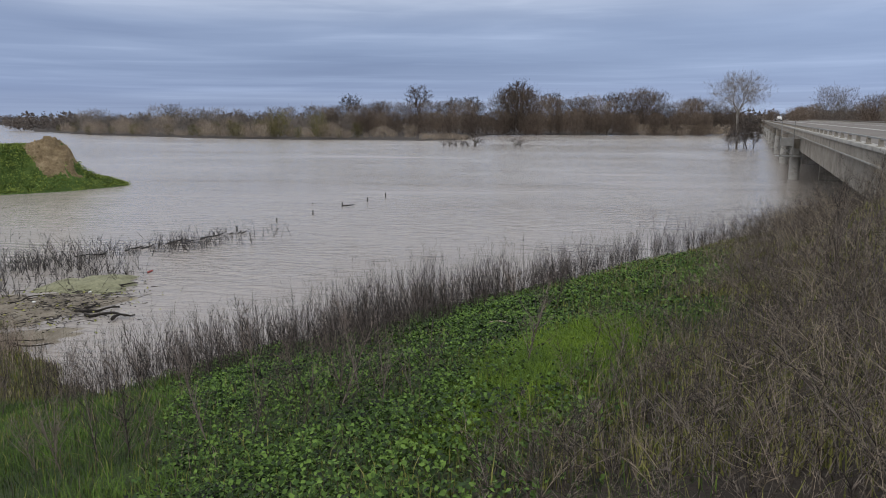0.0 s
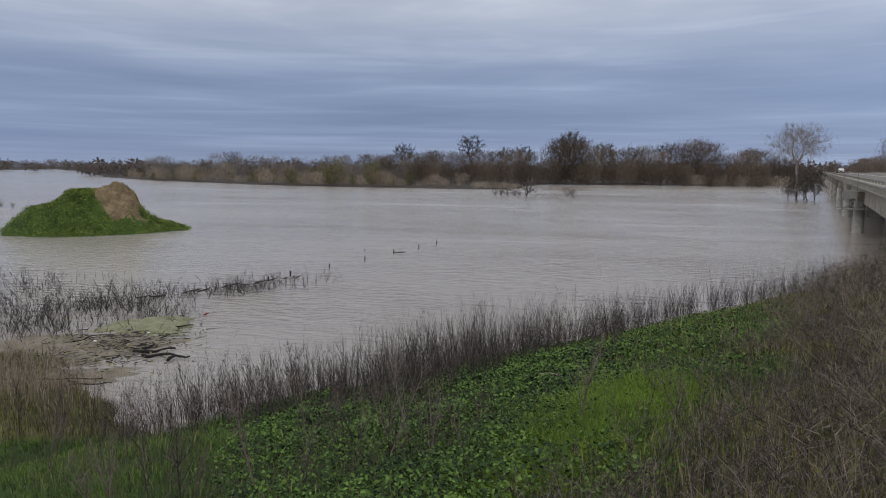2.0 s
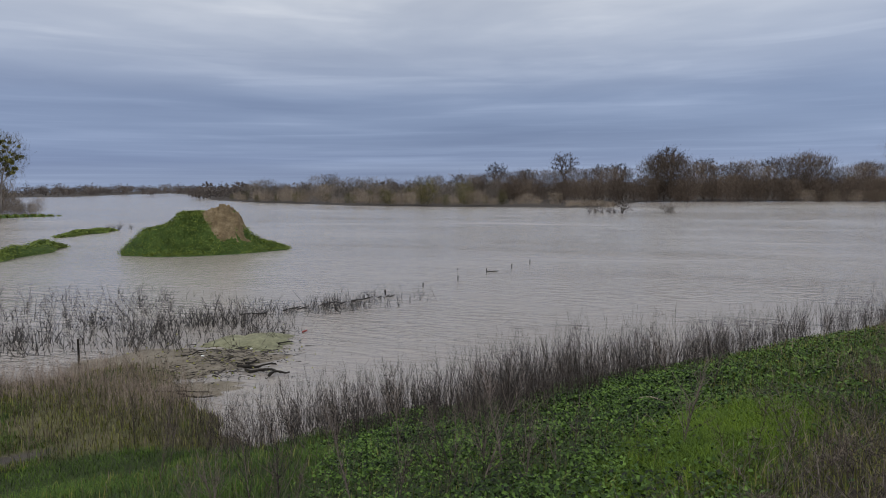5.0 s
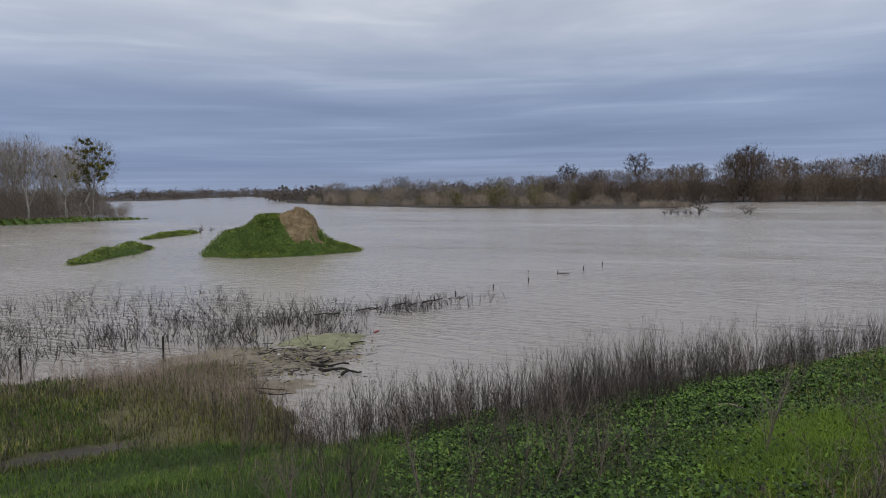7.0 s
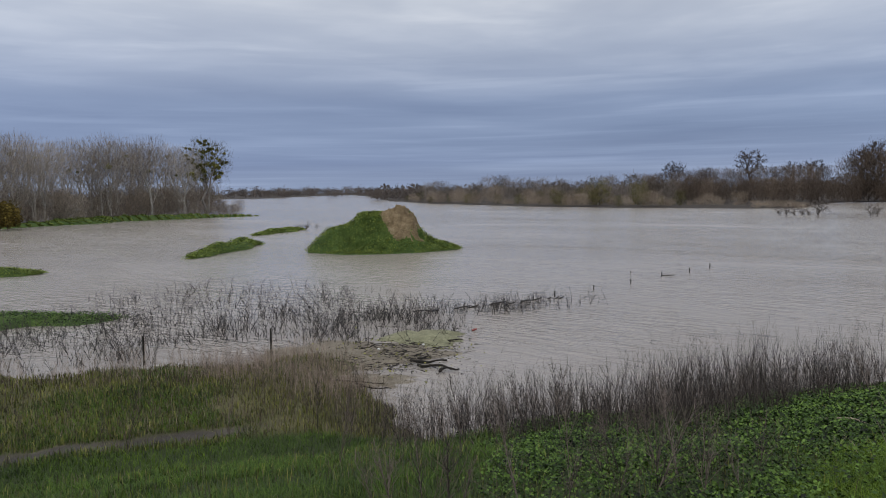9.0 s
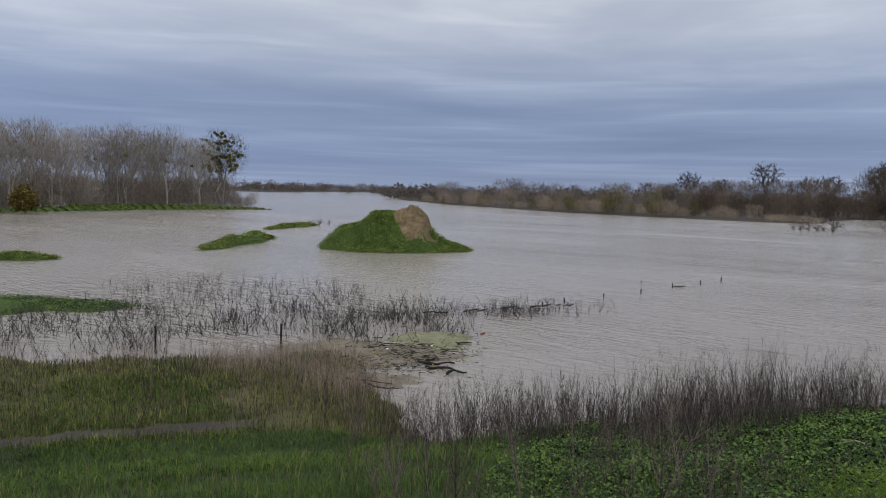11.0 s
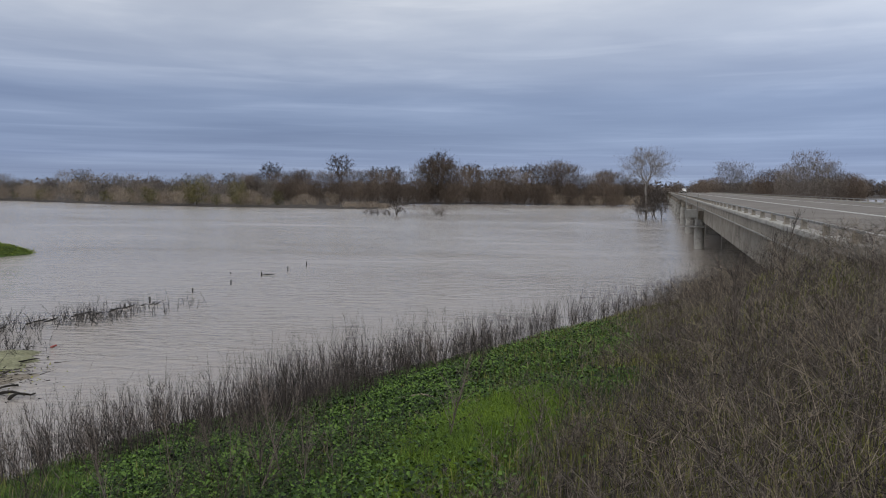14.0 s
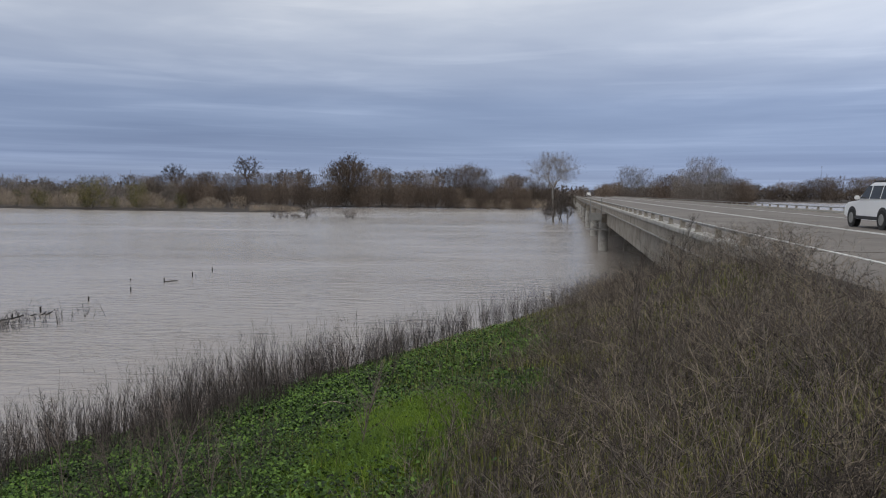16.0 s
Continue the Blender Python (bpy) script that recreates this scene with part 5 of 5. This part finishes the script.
    for x, y, s in ((-15.6, 27.6, 0.13), (-14.9, 24.9, 0.09), (-13.6, 26.4, 0.08), (-26.0, 14.2, 0.1), (-24.4, 13.0, 0.08)):
        bm = bmesh.new()
        bmesh.ops.create_icosphere(bm, subdivisions=2, radius=s)
        for v in bm.verts:
            v.co *= 0.75 + 0.4 * noise.noise(v.co * 9 + Vector((x, y, 0)))
            v.co.z *= 0.6
        ob = part("litter_scrap", bm, M["litter"])
        ob.location = (x, y, max(0.0, float(land(np.array(x), np.array(y)))) + 0.1)
        tagged(ob, "crumpled white scrap of litter in the drift", "litter", "litter")
    bm = rod((0, 0, -0.03), (0.22, 0.05, 0.05), 0.05, 0.04, 10)
    ob = part("red_float", bm, M["red_plastic"])
    ob.location = (-13.0, 30.3, 0.05)
    tagged(ob, "faded red plastic float among the stems", "float")


def fence():
    """The drowned fence: dark post tops running out from the bank, and two posts with a wire by the shore."""
    for x, y, h in ((-5.0, 60.2, 0.5), (-6.2, 57.0, 0.45), (-7.8, 53.8, 0.42), (-9.2, 49.2, 0.42), (-10.4, 55.6, 0.16), (-10.9, 45.6, 0.35), (-12.4, 41.8, 0.4), (-13.2, 40.0, 0.3)):
        ob = part("fence_post", rod((0, 0, -0.8), (0.03, 0.02, h * 0.85), 0.045, 0.04, 8), M["wet_wood"])
        ob.location = (x, y, 0)
        tagged(ob, "dark top of a drowned wooden fence post", "fence post", "drowned fence posts")
    pieces = [(-7.4, 54.6, 8, 0.9)]
    g = random.Random(3)
    for k in range(16):
        u = k / 15
        pieces.append((-17.6 + 5.6 * u + g.uniform(-0.4, 0.4), 34.2 + 7.4 * u + g.uniform(-0.3, 0.3), g.uniform(0, 95), g.uniform(0.25, 0.9)))
    for x, y, a, ln in pieces:
        dx, dy = math.cos(radians(a)) * ln / 2, math.sin(radians(a)) * ln / 2
        ob = part("floating_branch", rod((-dx, -dy, 0.0), (dx, dy, 0.07), 0.05, 0.025, 7), M["wet_wood"])
        ob.location = (x, y, 0)
        tagged(ob, "dark branch floating along the drowned fence", "branch", "floating branches")
    tops = []
    for x, y in ((-22.4, 19.6), (-18.6, 22.6), (-27.2, 15.6)):
        ob = part("wire_post", rod((0, 0, -0.6), (0.02, 0, 1.15), 0.045, 0.04, 8), M["wet_wood"])
        ob.location = (x, y, max(0, float(land(np.array(x), np.array(y)))))
        tagged(ob, "weathered fence post at the water's edge", "fence post", "shore fence posts")
        tops.append(Vector((x, y, ob.location.z + 0.75)))
    for a, c in ((tops[2], tops[0]), (tops[0], tops[1])):
        q = [a.lerp(c, t) - Vector((0, 0, 0.9 * t * (1 - t))) for t in np.linspace(0, 1, 9)]
        q = np.array([tuple(v) for v in q])
        v, f = tubes(q[:-1], q[1:], np.full(8, 0.008), np.full(8, 0.008), 4)
        tagged(new("fence_wire", mesh_np("fence_wire", v, f, M["galvanised"])), "slack wire between the shore posts", "wire", "fence wires")


# ---- vehicles and mast ----


def profile_body(pts, x0, x1, taper=0.0, bevel=0.06):
    """A side profile (y, z) drawn across from x0 to x1, narrowing with height."""
    bm = bmesh.new()
    lo = [bm.verts.new((x0, y, z)) for y, z in pts]
    hi = [bm.verts.new((x1, y, z)) for y, z in pts]
    bm.faces.new(lo)
    bm.faces.new(hi[::-1])
    for i in range(len(pts)):
        j = (i + 1) % len(pts)
        bm.faces.new((lo[i], hi[i], hi[j], lo[j]))
    z0, z1, mid = min(z for _, z in pts), max(z for _, z in pts), (x0 + x1) / 2
    for v in bm.verts:
        v.co.x = mid + (v.co.x - mid) * (1 - taper * (v.co.z - z0) / (z1 - z0))
    bmesh.ops.recalc_face_normals(bm, faces=bm.faces)
    if bevel:
        bmesh.ops.bevel(bm, geom=bm.edges[:], offset=bevel, segments=2, affect="EDGES")
    return bm


def car(name, label, at_x, at_y, back=False, size=1.0):
    """A white sport-utility: body, glasshouse, panes, wheels, lamps, mirrors and roof rails; local y is its way."""
    c = tagged(new(name), label, "car")
    c.matrix_world = BR @ pose(at_x, at_y, DECK, 0, 0, 180 if back else 0) @ Matrix.Scale(size, 4)
    low = [(2.40, 0.45), (2.45, 0.75), (2.30, 1.02), (1.05, 1.14), (-2.35, 1.16), (-2.45, 0.9), (-2.42, 0.42), (-1.95, 0.34), (1.9, 0.34)]
    part("body", profile_body(low, -0.96, 0.96, 0.05), M["white_paint"], c)
    cab = [(1.15, 1.12), (0.35, 1.78), (0.05, 1.86), (-2.05, 1.84), (-2.36, 1.14)]
    part("cabin", profile_body(cab, -0.92, 0.92, 0.2), M["white_paint"], c)
    for s in (-1, 1):
        for y0, y1, t0, t1 in ((0.88, -0.02, 0.36, 0.02), (-0.12, -1.02, -0.12, -1.0), (-1.12, -2.02, -1.1, -1.88)):
            bm = bmesh.new()
            q = [(s * 0.912, y0, 1.2), (s * 0.912, y1, 1.2), (s * 0.782, t1, 1.72), (s * 0.782, t0, 1.72)]
            vs = [bm.verts.new(v) for v in q] + [bm.verts.new((v[0] - s * 0.03, v[1], v[2])) for v in q]
            for f in ((0, 1, 2, 3), (7, 6, 5, 4), (0, 4, 5, 1), (1, 5, 6, 2), (2, 6, 7, 3), (3, 7, 4, 0)):
                bm.faces.new([vs[i] for i in f])
            bmesh.ops.recalc_face_normals(bm, faces=bm.faces)
            part("window", bm, M["dark_glass"], c, "dark tinted side window")
        part("mirror", boxm(s * 1.05, 0.78, 1.24, 0.2, 0.14, 0.17, 0.04), M["white_paint"], c)
        part("roof_rail", boxm(s * 0.66, -0.9, 1.9, 0.05, 2.0, 0.05, 0.015), M["black_trim"], c)
        part("sill", boxm(s * 0.94, 0, 0.42, 0.08, 2.3, 0.14, 0.02), M["black_trim"], c)
        part("headlight", boxm(s * 0.72, 2.36, 0.86, 0.36, 0.12, 0.18, 0.04), M["lamp_glass"], c)
        part("tail_light", boxm(s * 0.84, -2.42, 1.0, 0.18, 0.1, 0.34, 0.03), M["red_plastic"], c)
        for y in (1.5, -1.45):
            wh = part("wheel", rod((s * 0.72, y, 0.38), (s * 0.98, y, 0.38), 0.38, 0.38, 28), M["tyre"], c)
            part("rim", rod((s * 0.95, y, 0.38), (s * 0.995, y, 0.38), 0.25, 0.22, 20), M["galvanised"], wh, "silver wheel rim")
            arch = bmesh.new()
            bmesh.ops.create_cone(arch, cap_ends=True, segments=28, radius1=0.45, radius2=0.45, depth=0.03)
            bmesh.ops.transform(arch, verts=arch.verts, matrix=pose(s * 0.95, y, 0.42, 0, 90, 0))
            part("wheel_arch", arch, M["black_trim"], c)
    part("rear_window", boxm(0, -2.24, 1.5, 1.4, 0.06, 0.42, 0.02, pose(0, 0, 0)), M["dark_glass"], c)
    part("bumper", boxm(0, -2.44, 0.55, 1.8, 0.14, 0.26, 0.05), M["black_trim"], c)
    part("grille", boxm(0, 2.42, 0.72, 1.0, 0.08, 0.3, 0.03), M["black_trim"], c)


def mast(az, r, h):
    x, y = polar(az, r)
    m = tagged(new("radio_mast"), "slender grey radio mast above the far wood", "mast")
    m.matrix_world = Matrix.Translation((x, y, 0))
    for k in range(3):
        a = k * 2.094
        part("mast_leg", rod((0.9 * math.cos(a), 0.9 * math.sin(a), 0), (0.35 * math.cos(a), 0.35 * math.sin(a), h), 0.07, 0.05, 6), M["galvanised"], m)
    for z in np.linspace(3, h - 2, 9):
        part("mast_ring", boxm(0, 0, z, 0.9, 0.9, 0.12), M["galvanised"], m)


M["drift_mud"] = surface("drift_mud", [(0.10, 0.08, 0.055), (0.20, 0.172, 0.132), (0.30, 0.265, 0.21)], 1.5, 0.85, 14.0, 0.8, dist=0.05)
M["litter"] = surface("litter", [(0.55, 0.55, 0.53), (0.8, 0.8, 0.78)], 5.0, 0.6, 30.0, 0.2)
M["red_plastic"] = surface("red_plastic", [(0.20, 0.03, 0.028), (0.32, 0.06, 0.05)], 4.0, 0.4, 30.0, 0.05)
M["white_paint"] = surface("white_paint", [(0.80, 0.80, 0.79), (0.86, 0.86, 0.85)], 0.8, 0.22, 10.0, 0.0)
M["black_trim"] = surface("black_trim", [(0.012, 0.012, 0.012), (0.03, 0.03, 0.03)], 3.0, 0.5, 30.0, 0.1)
M["tyre"] = surface("tyre", [(0.015, 0.015, 0.015), (0.035, 0.034, 0.033)], 5.0, 0.85, 40.0, 0.3)
M["dark_glass"] = surface("dark_glass", [(0.012, 0.014, 0.016), (0.02, 0.022, 0.025)], 0.5, 0.05, 5.0, 0.0)
M["dark_glass"].node_tree.nodes["Principled BSDF"].inputs["IOR"].default_value = 1.25
M["lamp_glass"] = surface("lamp_glass", [(0.5, 0.5, 0.5), (0.65, 0.65, 0.65)], 4.0, 0.15, 20.0, 0.0)

drift()
fence()
car("white_car", "white sport-utility car with black trim on the road", 14.0, 33.4, size=1.07)
car("white_car", "small white car far along the bridge", 9.0, 300.0, True)
mast(41.4, 900, 40)
